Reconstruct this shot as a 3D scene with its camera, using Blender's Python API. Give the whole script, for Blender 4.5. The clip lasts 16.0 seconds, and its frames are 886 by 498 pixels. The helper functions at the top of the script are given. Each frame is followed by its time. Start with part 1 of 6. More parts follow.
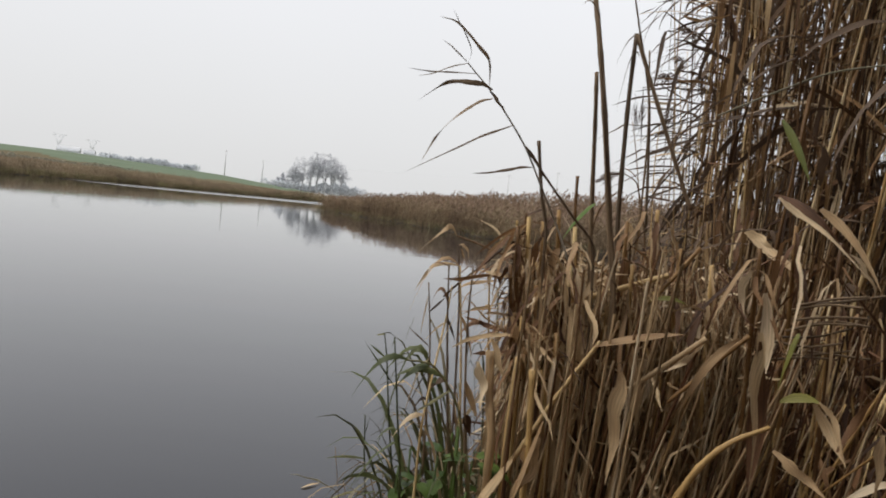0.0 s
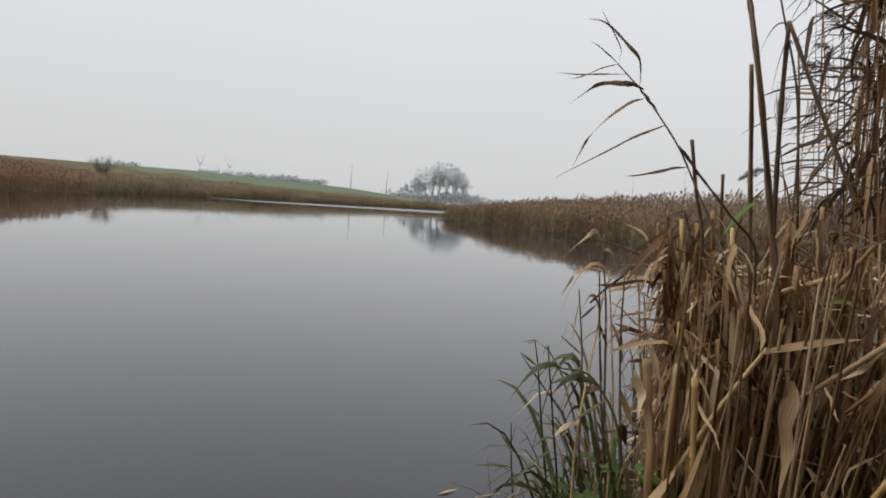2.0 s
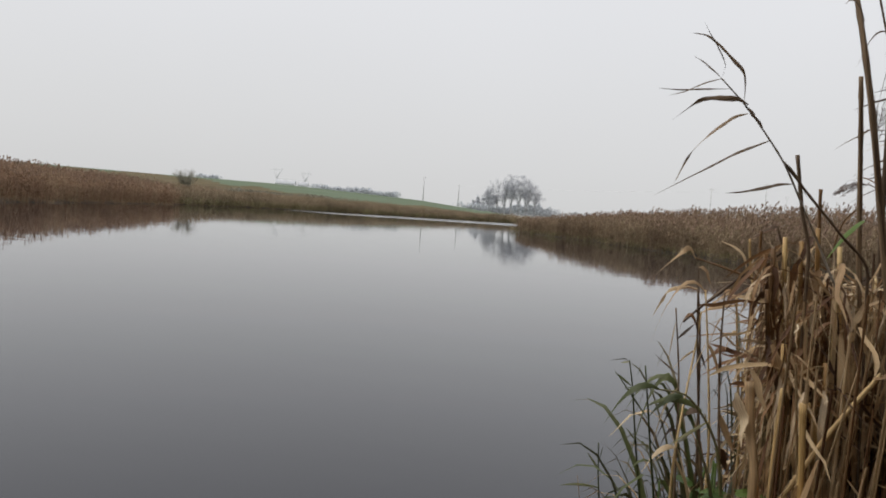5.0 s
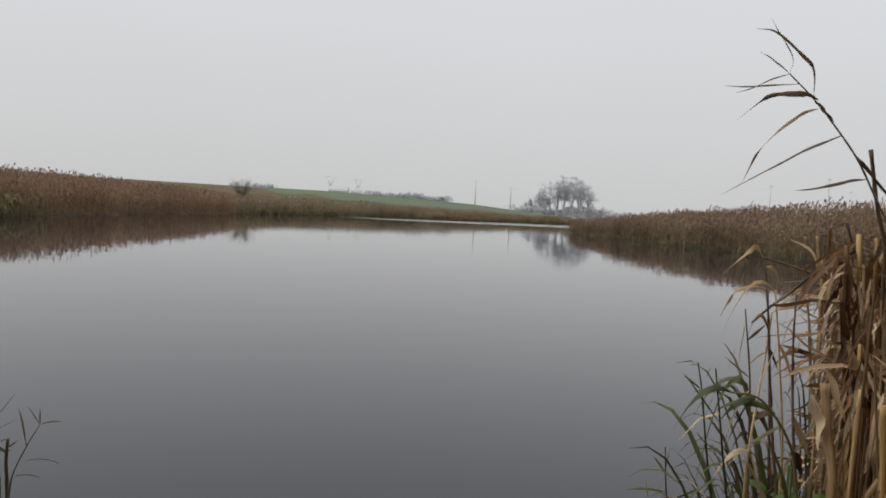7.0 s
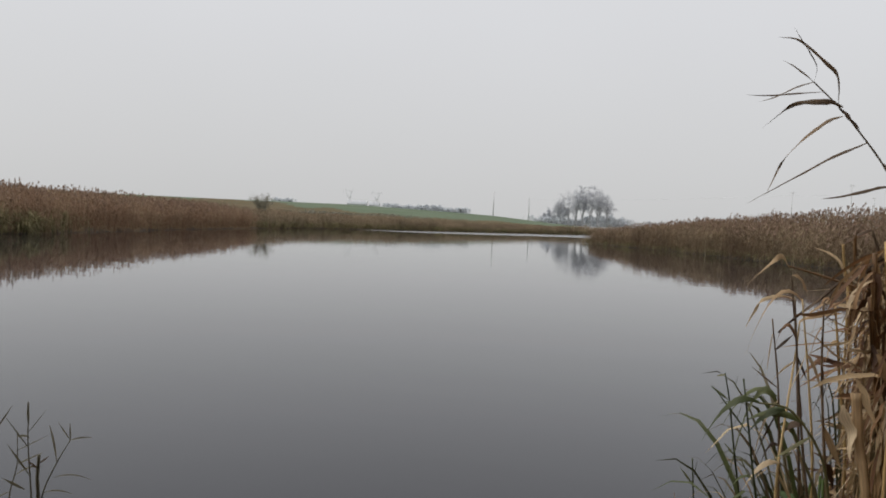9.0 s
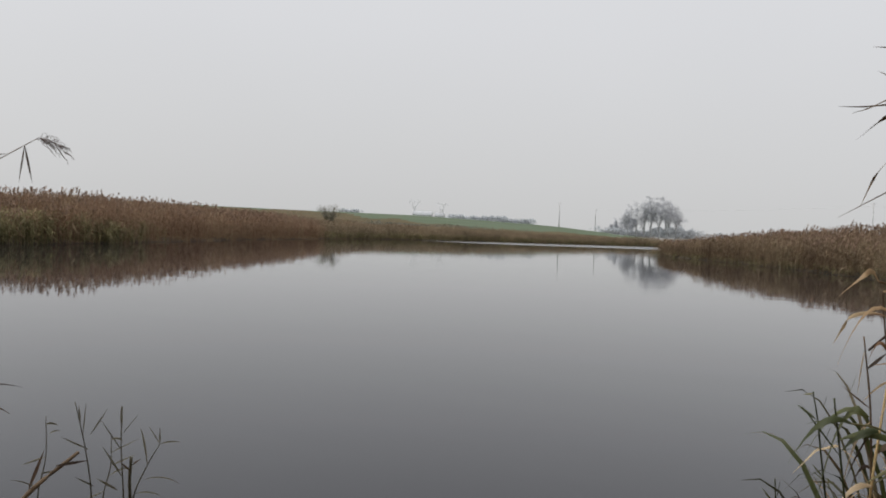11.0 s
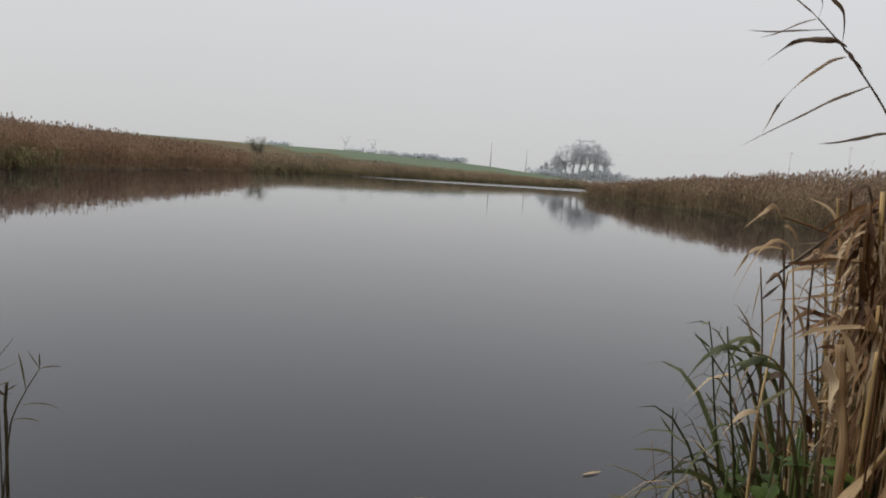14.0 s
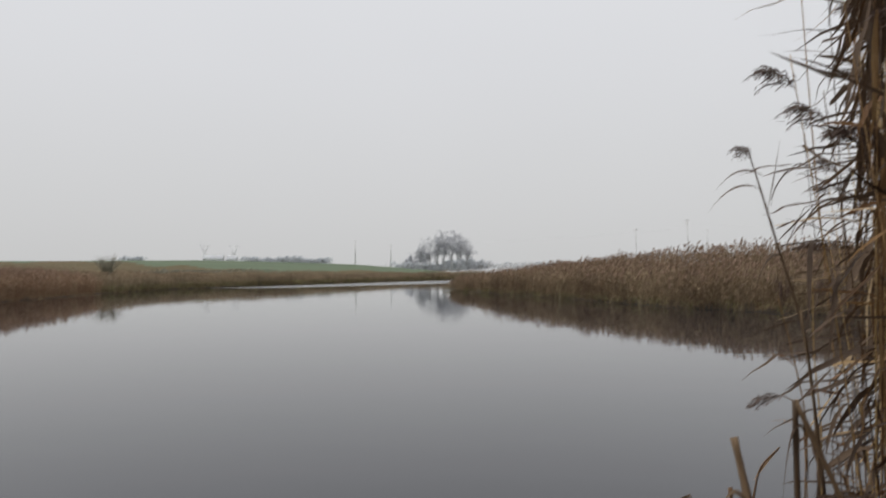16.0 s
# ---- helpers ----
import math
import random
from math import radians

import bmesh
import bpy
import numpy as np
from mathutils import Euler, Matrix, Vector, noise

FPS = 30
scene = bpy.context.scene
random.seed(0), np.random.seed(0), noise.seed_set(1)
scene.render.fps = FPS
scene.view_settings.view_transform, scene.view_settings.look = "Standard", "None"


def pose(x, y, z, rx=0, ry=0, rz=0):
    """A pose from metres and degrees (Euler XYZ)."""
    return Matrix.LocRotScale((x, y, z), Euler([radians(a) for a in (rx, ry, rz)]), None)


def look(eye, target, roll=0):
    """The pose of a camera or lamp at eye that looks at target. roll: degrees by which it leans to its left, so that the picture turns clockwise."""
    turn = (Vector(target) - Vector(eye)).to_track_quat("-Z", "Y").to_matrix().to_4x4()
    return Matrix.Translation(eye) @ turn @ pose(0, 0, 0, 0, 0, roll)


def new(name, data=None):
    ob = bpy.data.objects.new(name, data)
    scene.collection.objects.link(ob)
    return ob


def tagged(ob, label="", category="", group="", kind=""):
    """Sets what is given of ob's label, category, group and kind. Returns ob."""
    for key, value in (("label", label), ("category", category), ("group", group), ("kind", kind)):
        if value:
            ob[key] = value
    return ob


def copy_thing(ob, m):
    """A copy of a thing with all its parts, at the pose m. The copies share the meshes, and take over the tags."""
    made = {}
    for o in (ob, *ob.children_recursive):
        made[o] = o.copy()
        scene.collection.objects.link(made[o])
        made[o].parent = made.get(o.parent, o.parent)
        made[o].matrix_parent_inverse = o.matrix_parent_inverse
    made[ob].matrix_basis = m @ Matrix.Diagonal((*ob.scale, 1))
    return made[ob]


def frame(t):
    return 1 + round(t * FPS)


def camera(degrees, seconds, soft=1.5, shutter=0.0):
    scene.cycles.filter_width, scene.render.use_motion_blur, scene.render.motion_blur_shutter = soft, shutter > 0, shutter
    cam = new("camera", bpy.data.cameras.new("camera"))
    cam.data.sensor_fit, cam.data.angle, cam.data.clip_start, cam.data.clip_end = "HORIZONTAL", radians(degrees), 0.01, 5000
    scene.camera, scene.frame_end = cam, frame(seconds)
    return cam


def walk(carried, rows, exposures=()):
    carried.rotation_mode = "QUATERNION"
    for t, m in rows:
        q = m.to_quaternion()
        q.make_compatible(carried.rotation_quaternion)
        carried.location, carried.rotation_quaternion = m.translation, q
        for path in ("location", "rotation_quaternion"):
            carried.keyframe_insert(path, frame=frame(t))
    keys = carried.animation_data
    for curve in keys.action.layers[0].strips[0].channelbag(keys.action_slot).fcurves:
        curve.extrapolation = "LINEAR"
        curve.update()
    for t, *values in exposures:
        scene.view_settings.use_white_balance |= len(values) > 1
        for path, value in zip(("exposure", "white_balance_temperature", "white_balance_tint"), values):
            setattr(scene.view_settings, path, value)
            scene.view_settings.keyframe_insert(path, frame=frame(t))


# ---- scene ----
cam = camera(59.71, 16.0, 1.8, 0.35)
PATH = [
    (0.0, pose(0.0001, 0.0001, 1.3651, 87.101, -6.084, 2.911)),
    (0.5, pose(-0.0100, -0.0020, 1.3650, 86.810, -5.311, 5.338)),
    (1.0, pose(-0.0190, -0.0040, 1.3674, 86.982, -4.393, 8.381)),
    (1.5, pose(-0.0273, -0.0005, 1.3657, 87.042, -4.269, 10.647)),
    (2.0, pose(-0.0341, 0.0008, 1.3634, 86.782, -4.043, 11.963)),
    (2.5, pose(-0.0355, 0.0017, 1.3622, 86.539, -3.712, 12.828)),
    (3.0, pose(-0.0410, 0.0043, 1.3615, 86.333, -3.971, 13.555)),
    (3.5, pose(-0.0436, 0.0048, 1.3644, 86.505, -3.597, 14.752)),
    (4.0, pose(-0.0490, -0.0017, 1.3664, 87.079, -3.645, 15.582)),
    (6.5, pose(-0.0733, -0.0094, 1.3663, 87.273, -3.734, 20.291)),
    (7.0, pose(-0.0733, -0.0142, 1.3671, 87.373, -2.944, 21.160)),
    (7.5, pose(-0.0727, -0.0163, 1.3681, 87.573, -2.854, 21.333)),
    (8.0, pose(-0.0740, -0.0176, 1.3684, 87.906, -2.727, 21.526)),
    (10.5, pose(-0.0869, -0.0276, 1.3703, 88.609, -2.070, 25.770)),
    (11.0, pose(-0.0911, -0.0335, 1.3710, 88.803, -2.335, 27.347)),
    (11.5, pose(-0.0946, -0.0371, 1.3707, 88.833, -1.995, 28.915)),
    (12.0, pose(-0.0963, -0.0383, 1.3705, 88.912, -1.830, 30.053)),
    (12.5, pose(-0.0923, -0.0347, 1.3698, 88.744, -1.973, 29.746)),
    (13.0, pose(-0.0853, -0.0236, 1.3675, 88.183, -1.850, 26.930)),
    (13.5, pose(-0.0799, -0.0109, 1.3623, 87.261, -2.373, 24.486)),
    (14.0, pose(-0.0729, 0.0152, 1.3521, 84.447, -4.033, 22.266)),
    (14.5, pose(-0.0653, 0.0500, 1.3742, 82.775, -2.854, 21.255)),
    (15.0, pose(-0.0425, 0.1045, 1.5795, 81.510, -1.001, 18.410)),
    (15.5, pose(-0.0208, 0.2387, 1.7887, 86.482, 1.017, 16.132)),
    (16.0, pose(0.0093, 0.3077, 1.8694, 91.765, 0.834, 12.394)),
]
walk(cam, PATH, [(0.0, 0.25), (1.0, 0.27), (1.5, 0.13), (2.0, 0.05), (3.0, 0.06), (4.0, 0.07), (6.5, -0.04), (7.0, -0.09), (13.5, -0.09), (14.5, -0.07), (15.0, 0.11), (15.5, 0.18), (16.0, -0.08)])

# ---- light: an even, bright overcast sky ----
world = bpy.data.worlds.new("overcast_sky")
scene.world = world
world.use_nodes = True
wn, wl = world.node_tree.nodes, world.node_tree.links
wn.clear()
w_out = wn.new("ShaderNodeOutputWorld")
w_bg = wn.new("ShaderNodeBackground")
w_sky = wn.new("ShaderNodeTexSky")
w_sky.sky_type, w_sky.sun_disc = "NISHITA", False
w_sky.sun_elevation, w_sky.sun_rotation = radians(39), radians(240)
w_sky.dust_density, w_sky.air_density = 6.0, 1.5
w_hsv = wn.new("ShaderNodeHueSaturation")
w_hsv.inputs["Saturation"].default_value = 0.35
w_hsv.inputs["Value"].default_value = 0.10
w_co = wn.new("ShaderNodeTexCoord")
w_sep = wn.new("ShaderNodeSeparateXYZ")
w_ramp = wn.new("ShaderNodeValToRGB")
SKY_STOPS = [(0.0, (0.665, 0.667, 0.667)), (0.07, (0.700, 0.704, 0.712)), (0.25, (0.775, 0.782, 0.808)), (0.7, (0.91, 0.925, 0.97))]
for i, (at, rgb) in enumerate(SKY_STOPS):
    e = w_ramp.color_ramp.elements[i] if i < 2 else w_ramp.color_ramp.elements.new(at)
    e.position, e.color = at, (*rgb, 1)
w_cloud = wn.new("ShaderNodeTexNoise")
w_cloud.inputs["Scale"].default_value, w_cloud.inputs["Detail"].default_value = 1.6, 3
w_cmap = wn.new("ShaderNodeMapRange")
w_cmap.inputs["To Min"].default_value, w_cmap.inputs["To Max"].default_value = 0.95, 1.05
w_mul = wn.new("ShaderNodeMix")
w_mul.data_type, w_mul.blend_type = "RGBA", "MULTIPLY"
w_mul.inputs["Factor"].default_value = 1.0
w_mix = wn.new("ShaderNodeMix")
w_mix.data_type = "RGBA"
w_mix.inputs["Factor"].default_value = 0.90
wl.new(w_co.outputs["Generated"], w_sep.inputs[0])
wl.new(w_co.outputs["Generated"], w_cloud.inputs["Vector"])
wl.new(w_sep.outputs["Z"], w_ramp.inputs[0])
wl.new(w_cloud.outputs["Fac"], w_cmap.inputs["Value"])
wl.new(w_ramp.outputs["Color"], w_mul.inputs["A"])
wl.new(w_cmap.outputs["Result"], w_mul.inputs["B"])
wl.new(w_sky.outputs["Color"], w_hsv.inputs["Color"])
wl.new(w_hsv.outputs["Color"], w_mix.inputs["A"])
wl.new(w_mul.outputs["Result"], w_mix.inputs["B"])
wl.new(w_mix.outputs["Result"], w_bg.inputs["Color"])
w_bg.inputs["Strength"].default_value = 1.0
wl.new(w_bg.outputs[0], w_out.inputs[0])

sun = new("sun", bpy.data.lights.new("sun", "SUN"))
sun.data.energy, sun.data.angle, sun.data.color = 1.5, radians(18), (1.0, 0.95, 0.87)
sun.matrix_world = look((-20, -3, 44), (0, 0, 0))


# ---- materials ----
def ramp_node(nt, stops):
    r = nt.nodes.new("ShaderNodeValToRGB")
    for i, (at, rgb) in enumerate(stops):
        e = r.color_ramp.elements[i] if i < 2 else r.color_ramp.elements.new(at)
        e.position, e.color = at, (*rgb, 1)
    return r


def plant_material(name, stops, rough=0.65, island=False, translucent=0.2, grain=60.0, stretch=(1, 1, 1), blotch=0.35, streak=False, spread=1.0):
    """Plant tissue: a colour from the ramp for each plant part, blotched and streaked, a little light shining through."""
    m = bpy.data.materials.new(name)
    m.use_nodes = True
    nt = m.node_tree
    p = nt.nodes["Principled BSDF"]
    out = nt.nodes["Material Output"]
    co = nt.nodes.new("ShaderNodeTexCoord")
    mp = nt.nodes.new("ShaderNodeMapping")
    mp.inputs["Scale"].default_value = stretch
    nt.links.new(co.outputs["Object"], mp.inputs["Vector"])
    n1 = nt.nodes.new("ShaderNodeTexNoise")
    n1.inputs["Scale"].default_value, n1.inputs["Detail"].default_value = grain, 3
    n2 = nt.nodes.new("ShaderNodeTexNoise")
    n2.inputs["Scale"].default_value, n2.inputs["Detail"].default_value = grain * 0.12, 2
    for n in (n1, n2):
        nt.links.new(mp.outputs["Vector"], n.inputs["Vector"])
    if streak:
        # veins and wear run along the blade
        uvn = nt.nodes.new("ShaderNodeUVMap")
        uvn.uv_map = "blade"
        m1, m2 = nt.nodes.new("ShaderNodeMapping"), nt.nodes.new("ShaderNodeMapping")
        m1.inputs["Scale"].default_value, m2.inputs["Scale"].default_value = (9, 14, 1), (1.5, 22, 1)
        for mm, n in ((m1, n1), (m2, n2)):
            nt.links.new(uvn.outputs["UV"], mm.inputs["Vector"])
            nt.links.new(mm.outputs["Vector"], n.inputs["Vector"])
            n.inputs["Scale"].default_value = 1.0
    if island:
        src = nt.nodes.new("ShaderNodeNewGeometry").outputs["Random Per Island"]
    else:
        src = nt.nodes.new("ShaderNodeObjectInfo").outputs["Random"]
    ma = nt.nodes.new("ShaderNodeMath")
    ma.operation = "MULTIPLY_ADD"
    nt.links.new(n2.outputs["Fac"], ma.inputs[0])
    ma.inputs[1].default_value = blotch
    sub = nt.nodes.new("ShaderNodeMath")
    sub.operation = "SUBTRACT"
    sp = nt.nodes.new("ShaderNodeMapRange")
    sp.inputs["To Min"].default_value, sp.inputs["To Max"].default_value = 0.5 - 0.5 * spread, 0.5 + 0.5 * spread
    nt.links.new(src, sp.inputs["Value"])
    nt.links.new(sp.outputs["Result"], sub.inputs[0])
    sub.inputs[1].default_value = blotch * 0.5
    nt.links.new(sub.outputs[0], ma.inputs[2])
    r = ramp_node(nt, stops)
    nt.links.new(ma.outputs[0], r.inputs[0])
    mx = nt.nodes.new("ShaderNodeMix")
    mx.data_type, mx.blend_type = "RGBA", "MULTIPLY"
    mx.inputs["Factor"].default_value = 1.0
    mr = nt.nodes.new("ShaderNodeMapRange")
    mr.inputs["To Min"].default_value, mr.inputs["To Max"].default_value = 0.5, 1.4
    mr.inputs["From Min"].default_value, mr.inputs["From Max"].default_value = 0.25, 0.75
    nt.links.new(n1.outputs["Fac"], mr.inputs["Value"])
    nt.links.new(r.outputs["Color"], mx.inputs["A"])
    nt.links.new(mr.outputs["Result"], mx.inputs["B"])
    nt.links.new(mx.outputs["Result"], p.inputs["Base Color"])
    p.inputs["Roughness"].default_value = rough
    p.inputs["Specular IOR Level"].default_value = 0.3
    bp = nt.nodes.new("ShaderNodeBump")
    bp.inputs["Strength"].default_value, bp.inputs["Distance"].default_value = 0.3, 0.001
    nt.links.new(n1.outputs["Fac"], bp.inputs["Height"])
    nt.links.new(bp.outputs["Normal"], p.inputs["Normal"])
    if translucent > 0:
        tr = nt.nodes.new("ShaderNodeBsdfTranslucent")
        nt.links.new(mx.outputs["Result"], tr.inputs["Color"])
        sh = nt.nodes.new("ShaderNodeMixShader")
        sh.inputs["Fac"].default_value = translucent
        nt.links.new(p.outputs[0], sh.inputs[1])
        nt.links.new(tr.outputs[0], sh.inputs[2])
        nt.links.new(sh.outputs[0], out.inputs["Surface"])
    return m


def earth_material(name, stops, scale=0.3, fine=6.0, rough=0.95, bump=0.4, dist=0.05):
    """Ground cover: broad patches and fine clods or blades."""
    m = bpy.data.materials.new(name)
    m.use_nodes = True
    nt = m.node_tree
    p = nt.nodes["Principled BSDF"]
    co = nt.nodes.new("ShaderNodeTexCoord")
    n1 = nt.nodes.new("ShaderNodeTexNoise")
    n1.inputs["Scale"].default_value, n1.inputs["Detail"].default_value = scale, 4
    n2 = nt.nodes.new("ShaderNodeTexNoise")
    n2.inputs["Scale"].default_value, n2.inputs["Detail"].default_value = fine, 5
    for n in (n1, n2):
        nt.links.new(co.outputs["Object"], n.inputs["Vector"])
    ad = nt.nodes.new("ShaderNodeMix")
    ad.inputs["Factor"].default_value = 0.45
    nt.links.new(n1.outputs["Fac"], ad.inputs["A"])
    nt.links.new(n2.outputs["Fac"], ad.inputs["B"])
    r = ramp_node(nt, stops)
    nt.links.new(ad.outputs["Result"], r.inputs[0])
    nt.links.new(r.outputs["Color"], p.inputs["Base Color"])
    p.inputs["Roughness"].default_value = rough
    p.inputs["Specular IOR Level"].default_value = 0.15
    bp = nt.nodes.new("ShaderNodeBump")
    bp.inputs["Strength"].default_value, bp.inputs["Distance"].default_value = bump, dist
    nt.links.new(n2.outputs["Fac"], bp.inputs["Height"])
    nt.links.new(bp.outputs["Normal"], p.inputs["Normal"])
    return m


def water_material():
    """Still pond water: dark and murky below, with the faintest swell, and wind-ruffled at the far end."""
    m = bpy.data.materials.new("pond_water")
    m.use_nodes = True
    nt = m.node_tree
    p = nt.nodes["Principled BSDF"]
    p.inputs["Base Color"].default_value = (0.019, 0.020, 0.025, 1)
    p.inputs["IOR"].default_value = 1.333
    co = nt.nodes.new("ShaderNodeTexCoord")
    mp = nt.nodes.new("ShaderNodeMapping")
    mp.inputs["Rotation"].default_value = (0, 0, radians(25))
    mp.inputs["Scale"].default_value = (0.35, 1.0, 1.0)
    nt.links.new(co.outputs["Object"], mp.inputs["Vector"])
    n1 = nt.nodes.new("ShaderNodeTexNoise")
    n1.inputs["Scale"].default_value, n1.inputs["Detail"].default_value = 1.1, 2
    nt.links.new(mp.outputs["Vector"], n1.inputs["Vector"])
    bp = nt.nodes.new("ShaderNodeBump")
    bp.inputs["Strength"].default_value, bp.inputs["Distance"].default_value = 0.5, 0.0044
    n2 = nt.nodes.new("ShaderNodeTexNoise")
    n2.inputs["Scale"].default_value, n2.inputs["Detail"].default_value = 7.0, 2
    nt.links.new(mp.outputs["Vector"], n2.inputs["Vector"])
    n3 = nt.nodes.new("ShaderNodeTexNoise")
    n3.inputs["Scale"].default_value, n3.inputs["Detail"].default_value = 0.12, 2
    nt.links.new(mp.outputs["Vector"], n3.inputs["Vector"])
    amp = nt.nodes.new("ShaderNodeMapRange")
    amp.inputs["From Min"].default_value, amp.inputs["From Max"].default_value = 0.35, 0.7
    amp.inputs["To Min"].default_value, amp.inputs["To Max"].default_value = 0.04, 0.32
    nt.links.new(n3.outputs["Fac"], amp.inputs["Value"])
    both = nt.nodes.new("ShaderNodeMath")
    both.operation = "MULTIPLY_ADD"
    nt.links.new(n2.outputs["Fac"], both.inputs[0])
    nt.links.new(amp.outputs["Result"], both.inputs[1])
    nt.links.new(n1.outputs["Fac"], both.inputs[2])
    nt.links.new(both.outputs[0], bp.inputs["Height"])
    nt.links.new(bp.outputs["Normal"], p.inputs["Normal"])
    p.inputs["Roughness"].default_value = 0.03
    return m


def ruffled_material():
    m = bpy.data.materials.new("ruffled_water")
    m.use_nodes = True
    nt = m.node_tree
    p = nt.nodes["Principled BSDF"]
    p.inputs["Base Color"].default_value = (0.10, 0.10, 0.10, 1)
    p.inputs["IOR"].default_value = 1.333
    p.inputs["Roughness"].default_value = 0.2
    co = nt.nodes.new("ShaderNodeTexCoord")
    n1 = nt.nodes.new("ShaderNodeTexNoise")
    n1.inputs["Scale"].default_value, n1.inputs["Detail"].default_value = 3.0, 3
    nt.links.new(co.outputs["Object"], n1.inputs["Vector"])
    bp = nt.nodes.new("ShaderNodeBump")
    bp.inputs["Strength"].default_value, bp.inputs["Distance"].default_value = 1.0, 0.12
    nt.links.new(n1.outputs["Fac"], bp.inputs["Height"])
    nt.links.new(bp.outputs["Normal"], p.inputs["Normal"])
    return m


M_WATER = water_material()
M_RUFFLED = ruffled_material()
M_MUD = earth_material("wet_bank_mud", [(0.2, (0.030, 0.022, 0.015)), (0.8, (0.085, 0.065, 0.043))], 1.2, 22, 0.7)
M_LITTER = earth_material("reed_litter", [(0.25, (0.07, 0.05, 0.03)), (0.55, (0.16, 0.115, 0.065)), (0.85, (0.26, 0.20, 0.12))], 0.5, 14)
# The crop's green is muted towards grey, which puts haze into its colour.
M_FIELD = earth_material("winter_crop_field", [(0.25, (0.090, 0.120, 0.074)), (0.55, (0.115, 0.148, 0.094)), (0.85, (0.155, 0.188, 0.122))], 0.035, 1.3)
M_ROUGH = earth_material("rough_bank_grass", [(0.25, (0.075, 0.062, 0.033)), (0.55, (0.125, 0.098, 0.053)), (0.85, (0.185, 0.142, 0.08))], 0.12, 2.5, 0.95, 0.8, 0.3)

STRAW = [(0.0, (0.085, 0.042, 0.017)), (0.25, (0.185, 0.096, 0.034)), (0.5, (0.36, 0.215, 0.080)), (0.8, (0.61, 0.425, 0.185)), (1.0, (0.68, 0.54, 0.32))]
DULL = [(0.0, (0.055, 0.028, 0.015)), (0.25, (0.132, 0.062, 0.029)), (0.5, (0.285, 0.160, 0.077)), (0.78, (0.53, 0.375, 0.21)), (1.0, (0.68, 0.55, 0.38))]
M_STEM = plant_material("dry_reed_stem", STRAW, 0.5, False, 0.0, 90, (3, 3, 0.25), streak=True)
M_LEAF = plant_material("dry_reed_leaf", DULL, 0.65, False, 0.28, 50, (1, 1, 1), streak=True)
M_PALE = plant_material("bleached_straw", [(0.0, (0.18, 0.115, 0.058)), (0.4, (0.36, 0.245, 0.130)), (0.8, (0.63, 0.475, 0.285)), (1.0, (0.72, 0.60, 0.42))], 0.6, True, 0.2, 40, blotch=0.2, streak=True)
M_SEDGE = plant_material("sedge_blades", [(0.0, (0.036, 0.040, 0.017)), (0.4, (0.075, 0.076, 0.030)), (0.65, (0.14, 0.105, 0.055)), (1.0, (0.32, 0.225, 0.13))], 0.55, True, 0.3, 40, streak=True)
M_SHEATH = plant_material("weathered_reed_sheath", [(0.0, (0.10, 0.066, 0.040)), (1.0, (0.25, 0.170, 0.100))], 0.7, False, 0.1, 70, (3, 3, 0.3), streak=True)
M_BLADE = plant_material("weathered_reed_blade", [(0.0, (0.070, 0.046, 0.032)), (1.0, (0.155, 0.104, 0.068))], 0.7, False, 0.25, 50, streak=True)
M_PANICLE = plant_material("reed_panicle", [(0.0, (0.11, 0.078, 0.068)), (1.0, (0.21, 0.155, 0.13))], 0.9, False, 0.2, 80)
M_GREEN = plant_material("green_grass_leaf", [(0.0, (0.055, 0.070, 0.022)), (0.5, (0.11, 0.128, 0.045)), (1.0, (0.24, 0.22, 0.10))], 0.5, False, 0.3, 50, streak=True)
M_NETTLE = plant_material("nettle_leaf", [(0.0, (0.048, 0.088, 0.016)), (1.0, (0.11, 0.165, 0.034))], 0.5, False, 0.25, 60, streak=True)
M_THATCH = plant_material("matted_dry_reed", [(0.0, (0.035, 0.018, 0.009)), (0.45, (0.135, 0.070, 0.030)), (0.72, (0.29, 0.170, 0.075)), (0.9, (0.50, 0.34, 0.175)), (1.0, (0.62, 0.48, 0.30))], 0.75, True, 0.2, 40, (1, 1, 1), 0.2, streak=True)
# Brown dead reed, darkened so that its colour holds the shade inside the clump.
M_SHADEREED = plant_material("shade_dark_brown_reed", [(0.0, (0.030, 0.015, 0.009)), (0.5, (0.130, 0.060, 0.030)), (0.8, (0.265, 0.142, 0.070)), (1.0, (0.46, 0.30, 0.165))], 0.75, True, 0.15, 40, (1, 1, 1), 0.2, streak=True)
M_LEAFBITS = plant_material("torn_reed_fibres", [(0.0, (0.05, 0.026, 0.014)), (0.3, (0.145, 0.068, 0.031)), (0.55, (0.30, 0.172, 0.081)), (0.8, (0.58, 0.42, 0.24)), (1.0, (0.72, 0.60, 0.42))], 0.65, True, 0.2, 40, blotch=0.2, streak=True)
M_OLIVE = plant_material("dull_olive_shoot", [(0.0, (0.13, 0.12, 0.075)), (1.0, (0.26, 0.235, 0.16))], 0.65, False, 0.25, 50, streak=True)
M_GREYSTEM = plant_material("grey_reed_stem", [(0.0, (0.27, 0.235, 0.19)), (1.0, (0.40, 0.36, 0.30))], 0.6, False, 0.0, 70, (3, 3, 0.3), streak=True)
M_TAN = plant_material("bleached_tan_leaf", [(0.0, (0.40, 0.26, 0.135)), (0.5, (0.60, 0.44, 0.255)), (1.0, (0.72, 0.58, 0.39))], 0.6, False, 0.25, 50, blotch=0.5, streak=True)
